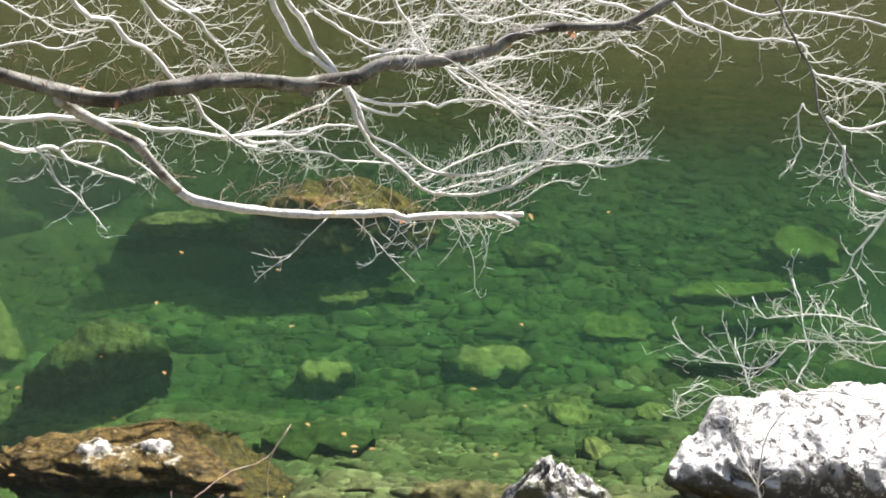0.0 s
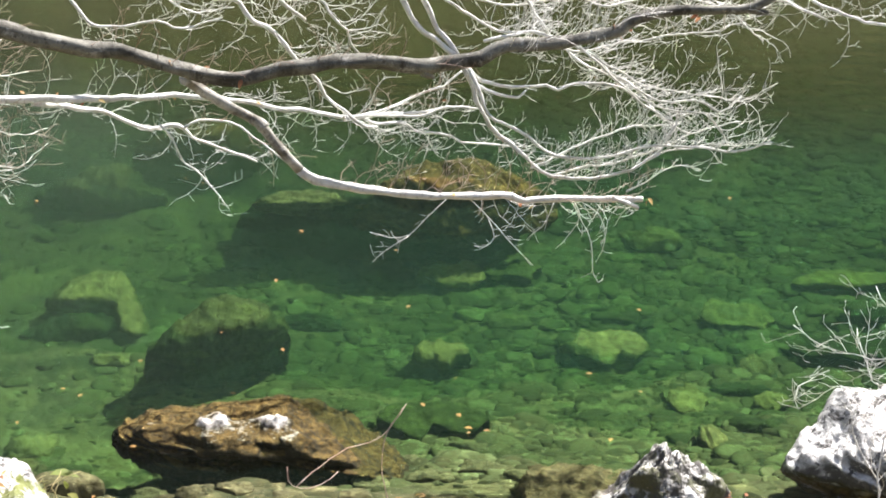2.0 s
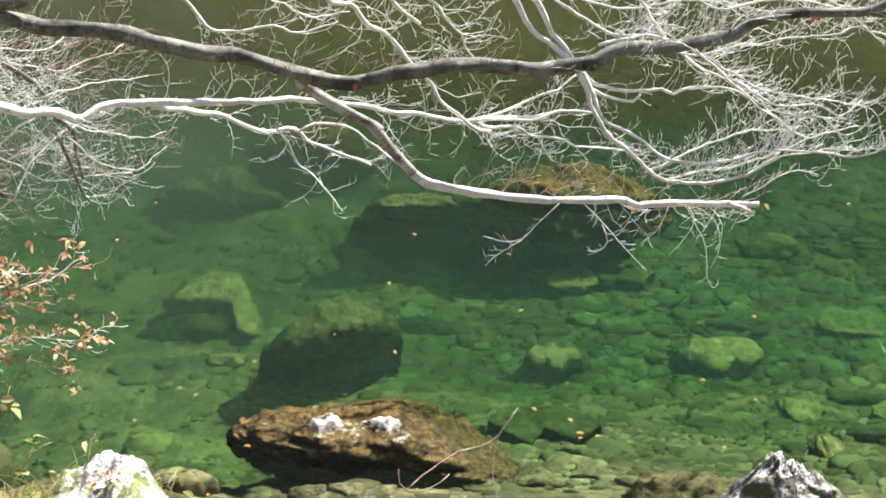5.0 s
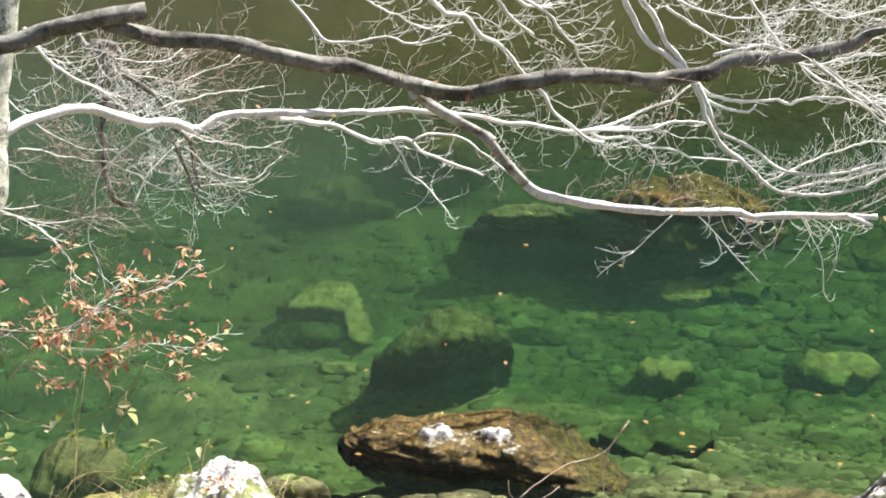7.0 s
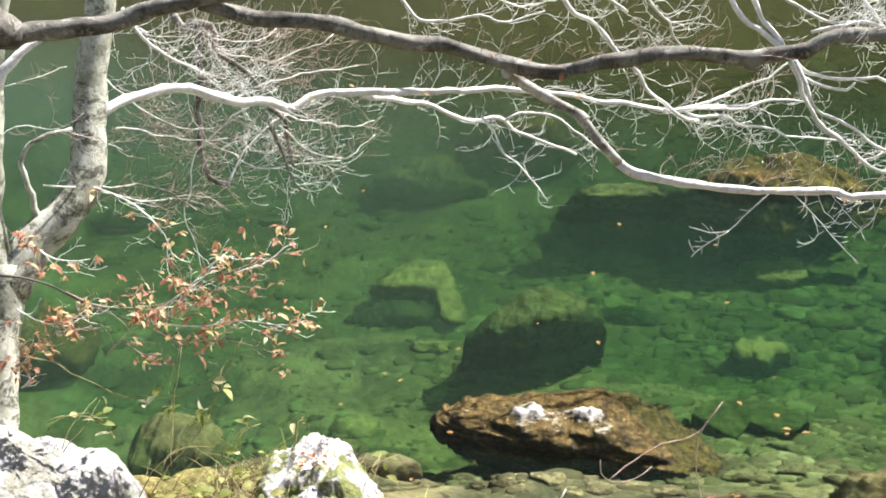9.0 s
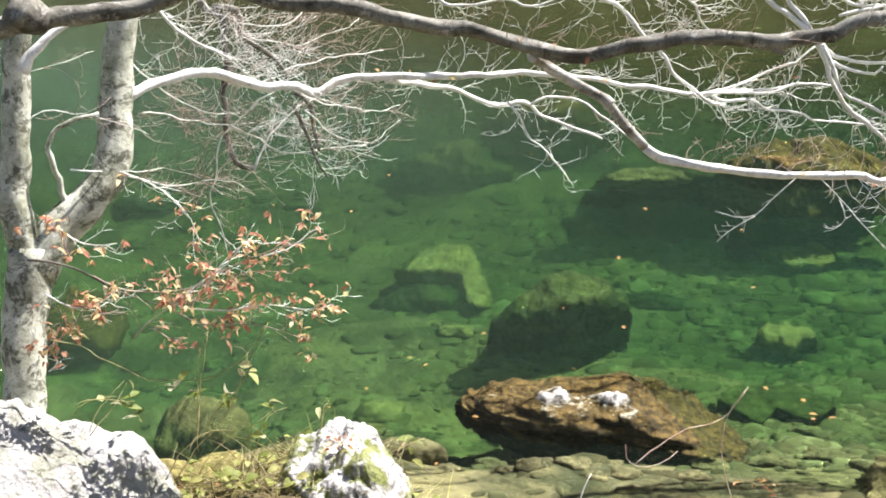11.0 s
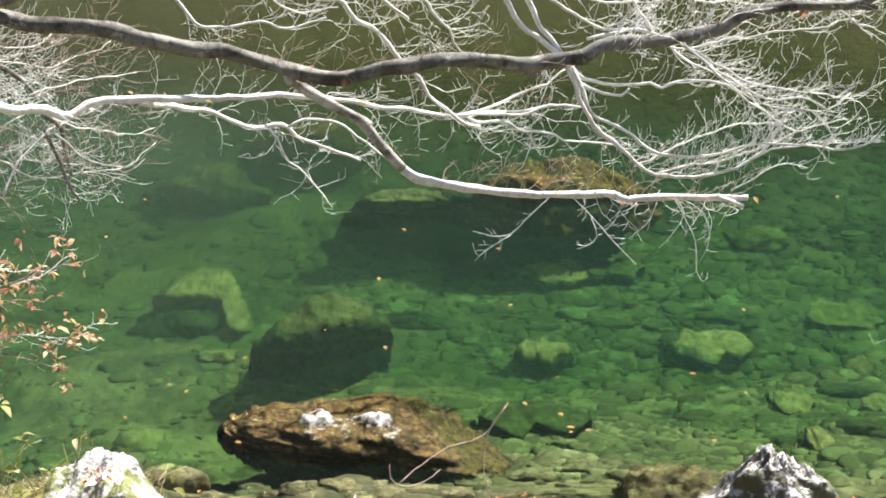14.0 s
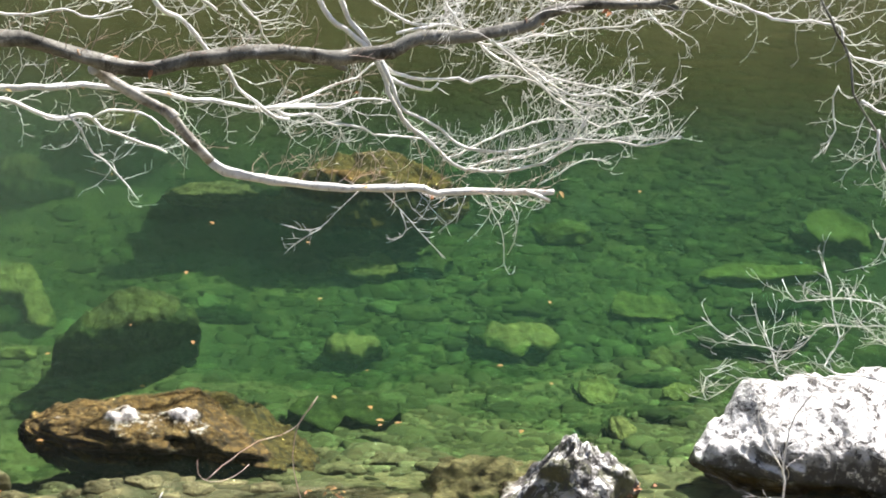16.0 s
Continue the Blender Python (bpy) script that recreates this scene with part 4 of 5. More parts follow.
def grass_patch():
    """Blades and low broad leaves on the bank between the boulders."""
    rng = np.random.RandomState(21)
    g, b = Tubes(), Leaves(22)
    for _ in range(3200):
        x, y = rng.uniform(-2.6, -0.5), rng.uniform(5.95, 6.75)
        z = bed(x, y) - 0.02
        if z < -0.04:
            continue
        if rng.rand() < 0.9:
            d = Vector((rng.normal() * 0.9, rng.normal() * 0.9, 1)).normalized()
            p, n, pts = Vector((x, y, z)), 7, []
            h = rng.uniform(0.06, 0.24) if rng.rand() < 0.93 else rng.uniform(0.3, 0.42)
            for i in range(n):
                pts.append(p.copy())
                p = p + d * (h / n)
                d = (d + Vector((d.x * 0.25, d.y * 0.25, -0.13))).normalized()
            g.add(pts, 0.0026 if h < 0.3 else 0.0045, 0.0007, 3)
        else:
            h = rng.uniform(0.02, 0.12)
            b.add(Vector((x, y, z + h)), (rng.normal(), rng.normal(), 0.1), (rng.normal() * 0.3, rng.normal() * 0.3, 1), rng.uniform(0.025, 0.075), 0.75, 0.3)
    t = thing("bank_grass", (-1.4, 6.0, bed(-1.4, 6.0)), "sunlit yellow-green grass and low herbs on the bank", "grass", kind="stuff")
    at_world(part("blades", g.mesh("blades", GRASS), t, kind="stuff"), t)
    at_world(part("herb_leaves", b.mesh("herb_leaves", LEAF_GREEN), t, kind="stuff"), t)


grass_patch()


DRIFT = [  # where the larger leaves float
    (-0.255, 10.089, 0), (0.41, 9.741, 0), (-0.416, 9.205, 0), (-0.334, 8.171, 0), (1.904, 8.698, 0),
    (1.424, 7.838, 0), (1.448, 7.075, 0), (0.766, 7.172, 0), (0.64, 7.373, 0), (0.701, 7.159, 0),
    (-0.585, 7.64, 0), (0.421, 8.789, 0), (2.998, 10.762, 0), (-1.1, 7.065, 0),
    (-1.735, 7.35, 0), (-1.454, 7.625, 0), (0.668, 7.212, 0), (0.468, 7.463, 0), (-2.97, 10.084, 0),
    (-2.248, 10.759, 0), (-1.536, 7.719, 0), (-1.177, 8.055, 0), (-2.374, 9.969, 0), (-1.901, 7.113, 0),
    (-1.211, 6.58, 0),
]


def floating_leaves():
    rng = np.random.RandomState(5)
    for k in range(len(DRIFT) + 14):
        y = 7.2 + 7.5 * rng.rand() ** 1.2
        x = rng.uniform(-0.34, 0.36) * y
        if k < len(DRIFT):
            x, y = DRIFT[k][:2]
        one = Leaves(rng.randint(9999))
        a = rng.uniform(0, 6.28)
        one.add(Vector((0, 0, 0)), (math.cos(a), math.sin(a), 0), (0, 0, 1), rng.uniform(0.03, 0.048) if k < len(DRIFT) else rng.uniform(0.016, 0.028), 0.6, -0.08)
        ob = new("floating_leaf", one.mesh("floating_leaf", LEAF_DRIFT))
        ob.location = (x, y, 0.004)
        tagged(ob, "small fallen leaf floating on the water", "leaf", "leaves on the water")


floating_leaves()

# ---- cobbles: those nearest the bank one by one, the rest of the bed as one mesh ----
SHAPES = []
for k in range(14):
    v, f = rock_shape(900 + k, (1.0, 0.78, 0.48), 2, 7, 0.12, 0.03, box=0.8)
    SHAPES.append((v, f))


def turned(v, a):
    c, s = math.cos(a), math.sin(a)
    return v @ np.array([[c, s, 0], [-s, c, 0], [0, 0, 1]])


def cobbles():
    rng = np.random.RandomState(77)
    meshes = [mesh_of("stone", v, f, COBBLE) for v, f in SHAPES]
    placed = []
    for _ in range(2600):
        if len(placed) >= 290:
            break
        y = rng.uniform(6.25, 7.75)
        x, r = rng.uniform(-0.30, 0.34) * y, 0.05 + 0.11 * rng.rand() ** 2
        if (x < -1.0 and rng.rand() < 0.85) or any((x - a) ** 2 + (y - b) ** 2 < (0.8 * (r + c)) ** 2 for a, b, c in placed):
            continue
        placed.append((x, y, r))
        ob = new("stone", meshes[rng.randint(14)])
        ob.parent = ground
        ob.location, ob.rotation_euler, ob.scale = (x, y, bed(x, y) - r * 0.14), (rng.normal() * 0.2, rng.normal() * 0.2, rng.uniform(0, 6.28)), (r, r * rng.uniform(0.7, 1.0), r * rng.uniform(0.4, 0.8))
    vs, fs, base = [], [], 0
    for _ in range(50000):
        y = 7.0 + 15.0 * rng.rand() ** 1.2
        x = rng.uniform(-0.42, 0.46) * y
        clear = noise.noise(Vector((x * 0.45, y * 0.45, 9))) + 0.13 * x
        if rng.rand() > (max(0.12, 0.30 + 0.95 * clear) if y > 8.6 else 0.2 if x < -0.9 else 0.75):
            continue
        r = 0.021 + 0.11 * rng.rand() ** 6 + 0.004 * (y - 7)
        v, f = SHAPES[rng.randint(14)]
        flat = rng.uniform(0.35, 0.8) if clear > 0.25 else rng.uniform(0.2, 0.5)
        vs.append(turned(v, rng.uniform(0, 6.28)) * (r, r * rng.uniform(0.75, 1.1), r * flat) + (x, y, bed(x, y) + r * flat * rng.uniform(-0.25, 0.2)))
        fs += [[q + base for q in face] for face in f]
        base += len(v)
    part("cobble_bed", mesh_of("cobble_bed", np.concatenate(vs).tolist(), fs, COBBLES), ground, "algae-covered cobbles", kind="stuff")


cobbles()


beech_bough(0, [(0.016, 8.211, 1.441), (0.174, 8.289, 1.431), (0.304, 8.377, 1.457), (0.438, 8.467, 1.496), (0.573, 8.549, 1.518), (0.728, 8.64, 1.586)], 0.010, 0.005, 7, 0.35)
beech_bough(1, [(0.047, 8.208, 1.435), (0.301, 8.303, 1.419), (0.498, 8.394, 1.405), (0.668, 8.491, 1.418), (0.841, 8.57, 1.382)], 0.010, 0.005, 7, 0.3)
beech_bough(2, [(0.141, 8.207, 1.434), (0.365, 8.307, 1.357), (0.564, 8.403, 1.282), (0.769, 8.492, 1.198), (1.047, 8.576, 1.142)], 0.009, 0.005, 8, 0.3)
beech_bough(3, [(-0.837, 7.966, 1.469), (-0.764, 7.981, 1.494), (-0.646, 7.992, 1.496), (-0.528, 7.988, 1.457), (-0.411, 7.968, 1.372), (-0.264, 7.934, 1.252)], 0.008, 0.004, 5, 0.25)
beech_bough(4, [(-0.968, 7.956, 1.486), (-0.887, 7.949, 1.354), (-0.805, 7.941, 1.227), (-0.692, 7.938, 1.113), (-0.607, 7.924, 0.985)], 0.006, 0.003, 6, 0.25)
beech_bough(5, [(-0.891, 7.792, 2.42), (-0.723, 7.844, 2.294), (-0.633, 7.892, 2.196), (-0.552, 7.952, 2.164), (-0.444, 7.995, 2.057), (-0.355, 8.039, 1.964), (-0.189, 8.059, 1.787), (-0.117, 8.094, 1.682), (-0.044, 8.121, 1.561), (0.062, 8.156, 1.468), (0.218, 8.194, 1.398)], 0.015, 0.009, 16, 0.42)
beech_bough(6, [(-2.544, 7.581, 2.184), (-2.496, 7.589, 2.09), (-2.431, 7.615, 2.047), (-2.425, 7.586, 1.876), (-2.431, 7.54, 1.672), (-2.426, 7.471, 1.409), (-2.397, 7.456, 1.296), (-2.305, 7.485, 1.253)], 0.014, 0.010, 12, 0.35)
beech_bough(7, [(-2.462, 7.594, 2.125), (-2.368, 7.654, 2.073), (-2.342, 7.675, 1.96), (-2.289, 7.711, 1.872), (-2.199, 7.75, 1.766), (-2.152, 7.78, 1.677)], 0.014, 0.008, 12, 0.4)
beech_bough(8, [(-2.723, 7.316, 2.25), (-2.675, 7.331, 2.152), (-2.622, 7.353, 2.078), (-2.508, 7.39, 1.986), (-2.433, 7.421, 1.929), (-2.334, 7.461, 1.881)], 0.014, 0.008, 10, 0.4)
beech_bough(9, [(-2.033, 7.487, 1.672), (-1.978, 7.545, 1.582), (-1.966, 7.579, 1.454), (-1.958, 7.603, 1.307)], 0.010, 0.007, 8, 0.35)
beech_bough(10, [(-2.034, 7.465, 1.602), (-2.027, 7.492, 1.514), (-1.987, 7.522, 1.409), (-1.941, 7.536, 1.26), (-1.917, 7.566, 1.177)], 0.008, 0.005, 7, 0.25)
beech_bough(11, [(-2.244, 7.307, 1.319), (-2.22, 7.394, 1.389), (-2.161, 7.498, 1.48), (-2.087, 7.59, 1.53), (-1.981, 7.688, 1.578)], 0.009, 0.005, 6, 0.3)
beech_bough(12, [(-2.133, 7.466, 1.694), (-2.257, 7.439, 1.61), (-2.352, 7.422, 1.537), (-2.448, 7.384, 1.407), (-2.481, 7.345, 1.229), (-2.502, 7.328, 1.106), (-2.418, 7.28, 0.831)], 0.006, 0.004, 6, 0.25)
beech_bough(13, [(-2.376, 7.34, 1.533), (-2.266, 7.416, 1.46), (-2.167, 7.477, 1.36), (-2.036, 7.565, 1.32), (-1.902, 7.661, 1.307), (-1.734, 7.758, 1.286)], 0.006, 0.004, 8, 0.3)
beech_bough(14, [(-1.991, 7.471, 1.584), (-1.848, 7.591, 1.402), (-1.697, 7.739, 1.313), (-1.57, 7.932, 1.379)], 0.006, 0.003, 7, 0.25)
beech_bough(15, [(-2.103, 7.499, 1.777), (-1.962, 7.683, 1.784), (-1.815, 7.86, 1.78), (-1.66, 8.025, 1.742)], 0.006, 0.003, 7, 0.3)
beech_bough(16, [(-1.99, 7.493, 1.655), (-1.847, 7.639, 1.546), (-1.697, 7.795, 1.479), (-1.57, 7.955, 1.451)], 0.006, 0.003, 6, 0.25)
beech_bough(17, [(-2.753, 7.116, 1.952), (-2.673, 7.179, 1.814), (-2.534, 7.258, 1.668), (-2.333, 7.376, 1.599)], 0.006, 0.003, 8, 0.35)
beech_bough(18, [(-2.732, 7.048, 1.705), (-2.595, 7.158, 1.654), (-2.453, 7.256, 1.576), (-2.249, 7.386, 1.549)], 0.006, 0.003, 8, 0.3)
beech_bough(19, [(-2.743, 6.744, 1.494), (-2.64, 6.844, 1.422), (-2.506, 6.95, 1.347), (-2.367, 7.077, 1.331), (-2.222, 7.176, 1.248)], 0.005, 0.003, 9, 0.25)
beech_bough(20, [(-2.73, 6.755, 1.508), (-2.622, 6.892, 1.458), (-2.495, 7.021, 1.375), (-2.361, 7.126, 1.234)], 0.004, 0.003, 8, 0.25)
beech_bough(21, [(-2.214, 7.418, 1.983), (-2.044, 7.555, 1.914), (-1.894, 7.706, 1.933), (-1.738, 7.861, 1.983)], 0.005, 0.003, 8, 0.3)
beech_bough(22, [(-2.295, 7.418, 2.073), (-2.14, 7.603, 1.993), (-2.032, 7.803, 2.032)], 0.005, 0.003, 7, 0.3)
beech_bough(23, [(-3.091, 6.657, 2.03), (-3.009, 6.812, 2.041), (-2.896, 6.971, 2.038)], 0.003, 0.002, 3, 0.15)
beech_bough(24, [(-3.039, 6.407, 1.885), (-2.934, 6.498, 1.898), (-2.779, 6.585, 1.841), (-2.545, 6.674, 1.713)], 0.003, 0.002, 6, 0.18)


hanging_bough(0, [(0.149, 7.521, 2.915), (0.237, 7.48, 2.486), (0.284, 7.49, 2.372), (0.328, 7.499, 2.256), (0.389, 7.504, 2.14), (0.475, 7.52, 2.077), (0.591, 7.526, 1.993), (0.655, 7.531, 1.896), (0.714, 7.524, 1.762), (0.782, 7.509, 1.614), (0.886, 7.505, 1.521), (1.021, 7.487, 1.409), (1.113, 7.486, 1.336), (1.221, 7.501, 1.319), (1.375, 7.517, 1.333), (1.544, 7.532, 1.359), (1.686, 7.572, 1.455), (1.798, 7.63, 1.593)], 0.018, 0.006, 26, 0.34)
hanging_bough(1, [(0.203, 7.52, 2.916), (0.307, 7.492, 2.484), (0.368, 7.513, 2.353), (0.434, 7.534, 2.234), (0.511, 7.549, 2.105), (0.622, 7.556, 1.964), (0.688, 7.576, 1.868)], 0.016, 0.012, 4, 0.3)
hanging_bough(2, [(0.664, 7.5, 1.928), (0.726, 7.519, 1.86), (0.831, 7.538, 1.825), (0.95, 7.558, 1.813), (1.07, 7.577, 1.823), (1.133, 7.596, 1.79), (1.223, 7.615, 1.809), (1.344, 7.635, 1.816), (1.438, 7.654, 1.798), (1.534, 7.673, 1.747), (1.617, 7.692, 1.682), (1.702, 7.712, 1.614), (1.787, 7.731, 1.544), (1.903, 7.75, 1.491)], 0.010, 0.004, 12, 0.2)
hanging_bough(3, [(0.68, 7.484, 1.909), (0.733, 7.473, 1.747), (0.808, 7.479, 1.653), (0.942, 7.485, 1.588), (1.033, 7.489, 1.508), (1.184, 7.486, 1.438), (1.397, 7.497, 1.453), (1.61, 7.51, 1.492), (1.823, 7.509, 1.505), (2.036, 7.493, 1.491), (2.277, 7.478, 1.524)], 0.010, 0.004, 20, 0.26)
hanging_bough(4, [(0.733, 7.523, 2.075), (0.912, 7.571, 2.086), (1.093, 7.608, 2.067), (1.305, 7.611, 1.96), (1.461, 7.619, 1.85), (1.648, 7.615, 1.741), (1.866, 7.626, 1.72), (2.027, 7.632, 1.653), (2.16, 7.682, 1.716)], 0.008, 0.004, 18, 0.34)
hanging_bough(5, [(0.508, 7.594, 2.292), (0.683, 7.616, 2.17), (0.861, 7.639, 2.075), (1.043, 7.677, 2.059), (1.227, 7.692, 1.969), (1.443, 7.726, 1.99), (1.72, 7.745, 2.029), (1.968, 7.759, 2.056), (2.158, 7.785, 2.095)], 0.008, 0.003, 18, 0.36)
hanging_bough(6, [(0.879, 7.608, 2.519), (0.915, 7.64, 2.34), (0.98, 7.677, 2.214), (1.076, 7.708, 2.087), (1.159, 7.748, 2.001), (1.332, 7.757, 1.858), (1.553, 7.764, 1.761), (1.745, 7.743, 1.575)], 0.009, 0.004, 16, 0.36)
hanging_bough(7, [(-0.409, 7.645, 2.507), (-0.349, 7.688, 2.328), (-0.299, 7.741, 2.215), (-0.232, 7.803, 2.142), (-0.171, 7.868, 2.082)], 0.010, 0.009, 5, 0.3)
hanging_bough(8, [(-0.342, 7.637, 2.452), (-0.265, 7.69, 2.322), (-0.198, 7.757, 2.27), (-0.129, 7.828, 2.239), (-0.081, 7.903, 2.228)], 0.010, 0.009, 4, 0.3)
hanging_bough(9, [(-0.221, 7.619, 2.343), (-0.099, 7.662, 2.248), (-0.031, 7.694, 2.124), (0.039, 7.739, 2.053), (0.067, 7.781, 1.976), (0.125, 7.822, 1.901)], 0.009, 0.005, 10, 0.35)
hanging_bough(10, [(0.398, 7.635, 2.455), (0.57, 7.654, 2.307), (0.747, 7.683, 2.228), (0.985, 7.714, 2.211), (1.226, 7.749, 2.242), (1.47, 7.758, 2.195)], 0.007, 0.003, 14, 0.36)
hanging_bough(11, [(1.076, 7.572, 2.47), (1.199, 7.585, 2.323), (1.352, 7.601, 2.231), (1.563, 7.628, 2.254), (1.804, 7.644, 2.28), (1.991, 7.647, 2.22)], 0.007, 0.003, 14, 0.34)
hanging_bough(12, [(1.414, 7.513, 2.454), (1.599, 7.526, 2.322), (1.813, 7.545, 2.273), (2.029, 7.549, 2.183), (2.192, 7.553, 2.061)], 0.006, 0.003, 10, 0.3)
hanging_bough(13, [(1.032, 7.68, 1.317), (1.226, 7.755, 1.385), (1.421, 7.825, 1.456), (1.649, 7.875, 1.502), (1.864, 7.909, 1.505)], 0.006, 0.004, 12, 0.3)
hanging_bough(14, [(1.122, 7.653, 1.277), (1.343, 7.697, 1.322), (1.566, 7.731, 1.355), (1.761, 7.776, 1.419), (1.956, 7.815, 1.485), (2.182, 7.838, 1.54)], 0.006, 0.003, 14, 0.28)
hanging_bough(15, [(-1.51, 7.983, 2.301), (-1.422, 7.973, 2.184), (-1.344, 7.962, 2.08), (-1.287, 7.959, 2.027), (-1.141, 7.979, 2.019), (-0.964, 8.004, 2.026), (-0.785, 8.019, 2.007), (-0.605, 8.044, 2.047)], 0.009, 0.004, 10, 0.26)
hanging_bough(16, [(-1.106, 8.04, 2.261), (-0.902, 8.038, 2.14), (-0.754, 8.039, 2.079), (-0.544, 8.062, 2.105)], 0.006, 0.003, 8, 0.3)
hanging_bough(17, [(0.716, 7.5, 1.845), (0.823, 7.507, 1.783), (0.912, 7.513, 1.772), (0.955, 7.52, 1.803)], 0.008, 0.006, 2, 0.12)
hanging_bough(18, [(1.207, 7.5, 2.068), (1.318, 7.525, 1.958), (1.416, 7.55, 1.861), (1.545, 7.575, 1.763), (1.674, 7.6, 1.694), (1.83, 7.625, 1.671), (1.96, 7.65, 1.63), (2.034, 7.675, 1.546), (2.099, 7.7, 1.437)], 0.006, 0.003, 16, 0.26)
hanging_bough(19, [(1.262, 7.55, 1.996), (1.389, 7.586, 1.917), (1.61, 7.621, 1.802), (1.77, 7.657, 1.754), (1.931, 7.693, 1.729), (2.125, 7.729, 1.687), (2.229, 7.764, 1.708), (2.355, 7.8, 1.766)], 0.006, 0.002, 14, 0.22)
hanging_bough(20, [(1.522, 7.5, 1.252), (1.614, 7.525, 1.297), (1.706, 7.55, 1.342), (1.829, 7.575, 1.371), (1.943, 7.6, 1.343)], 0.005, 0.002, 8, 0.12)
hanging_bough(21, [(1.611, 7.55, 1.399), (1.734, 7.58, 1.442), (1.875, 7.61, 1.454), (2.018, 7.64, 1.463), (2.148, 7.67, 1.453), (2.325, 7.7, 1.449)], 0.005, 0.002, 10, 0.14)


overhanging_bough(0, [(2.236, 7.937, 2.4), (2.443, 7.849, 2.271), (2.516, 7.812, 2.212), (2.617, 7.768, 2.166), (2.732, 7.721, 2.134), (2.873, 7.665, 2.116), (3.088, 7.584, 2.126), (3.117, 7.55, 2.042), (3.179, 7.507, 1.976), (3.34, 7.433, 1.963), (3.498, 7.357, 1.952)], 0.010, 0.005, 18, 0.3, BARK)
overhanging_bough(1, [(1.883, 8.018, 2.351), (2.033, 7.965, 2.27), (2.181, 7.919, 2.243), (2.357, 7.859, 2.201), (2.474, 7.811, 2.15), (2.59, 7.765, 2.114)], 0.012, 0.007, 6, 0.25, BARK)
overhanging_bough(2, [(2.478, 6.627, 2.666), (2.591, 6.543, 2.476), (2.653, 6.489, 2.357), (2.702, 6.437, 2.238), (2.727, 6.388, 2.104), (2.798, 6.318, 1.977), (2.855, 6.262, 1.886), (2.934, 6.187, 1.774), (2.997, 6.14, 1.729), (3.175, 6.007, 1.617)], 0.0065, 0.005, 14, 0.25, BARK_DARK)
overhanging_bough(3, [(2.746, 6.373, 2.082), (2.855, 6.31, 2.032), (2.957, 6.271, 2.057), (3.112, 6.212, 2.112)], 0.007, 0.006, 7, 0.25, BARK)
overhanging_bough(4, [(2.832, 6.295, 1.951), (2.839, 6.269, 1.884), (2.866, 6.228, 1.802), (2.979, 6.154, 1.744), (3.111, 6.064, 1.679)], 0.007, 0.006, 8, 0.25, BARK)
overhanging_bough(5, [(2.337, 7.084, 2.545), (2.494, 7.01, 2.451), (2.646, 6.948, 2.423), (2.844, 6.876, 2.453), (3.086, 6.764, 2.424), (3.275, 6.667, 2.392)], 0.007, 0.005, 12, 0.3, BARK)
overhanging_bough(6, [(3.332, 6.435, 1.708), (3.167, 6.463, 1.558), (3.07, 6.455, 1.418), (2.995, 6.445, 1.307), (3.065, 6.384, 1.241)], 0.006, 0.004, 12, 0.22, BARK)
overhanging_bough(7, [(2.804, 6.784, 2.031), (2.78, 6.761, 1.924), (2.806, 6.719, 1.822), (2.756, 6.703, 1.713)], 0.004, 0.003, 6, 0.18, BARK)


shrub_stem(0, [(3.092, 5.733, 1.174), (2.894, 5.908, 1.225), (2.775, 6.012, 1.224), (2.651, 6.107, 1.205), (2.522, 6.19, 1.167), (2.478, 6.282, 1.229)], 0.007, 0.003, 11, 0.2)
shrub_stem(1, [(2.866, 5.647, 1.016), (2.593, 5.838, 0.959), (2.646, 5.971, 1.091), (2.653, 6.109, 1.199), (2.651, 6.258, 1.335)], 0.008, 0.003, 10, 0.2)
shrub_stem(2, [(3.095, 5.759, 1.23), (2.949, 5.849, 1.188), (2.762, 5.95, 1.137), (2.634, 6.031, 1.115), (2.472, 6.062, 0.968), (2.337, 6.145, 0.962), (2.211, 6.229, 0.97), (2.105, 6.317, 1.007)], 0.007, 0.002, 14, 0.2)
shrub_stem(3, [(2.621, 5.744, 0.977), (2.489, 5.876, 0.944), (2.397, 5.979, 0.896), (2.38, 6.114, 0.975), (2.385, 6.231, 1.037)], 0.006, 0.002, 10, 0.2)
shrub_stem(4, [(2.389, 5.804, 0.9), (2.251, 5.943, 0.891), (2.087, 6.021, 0.757), (2.101, 6.129, 0.803), (2.252, 6.191, 0.855)], 0.005, 0.002, 10, 0.18)
shrub_stem(5, [(2.267, 5.449, 0.425), (2.294, 5.534, 0.628), (2.3, 5.547, 0.705), (2.344, 5.595, 0.872), (2.433, 5.599, 1.004)], 0.010, 0.004, 6, 0.2)
shrub_stem(6, [(2.303, 5.554, 0.615), (2.259, 5.601, 0.732), (2.21, 5.647, 0.85), (2.227, 5.646, 0.933)], 0.006, 0.003, 6, 0.18)
shrub_stem(7, [(3.002, 5.745, 1.102), (2.852, 5.885, 1.068), (2.77, 6.039, 1.14), (2.73, 6.175, 1.224)], 0.006, 0.002, 9, 0.2)


sapling_twig(0, [(-2.679, 6.082, 1.229), (-2.523, 6.078, 1.162), (-2.32, 6.114, 1.15), (-2.14, 6.154, 1.178)], 6, 7)
sapling_twig(1, [(-2.307, 6.053, 1.093), (-2.205, 6.105, 1.185), (-2.065, 6.16, 1.262), (-1.986, 6.197, 1.354), (-1.905, 6.202, 1.373)], 14, 6)
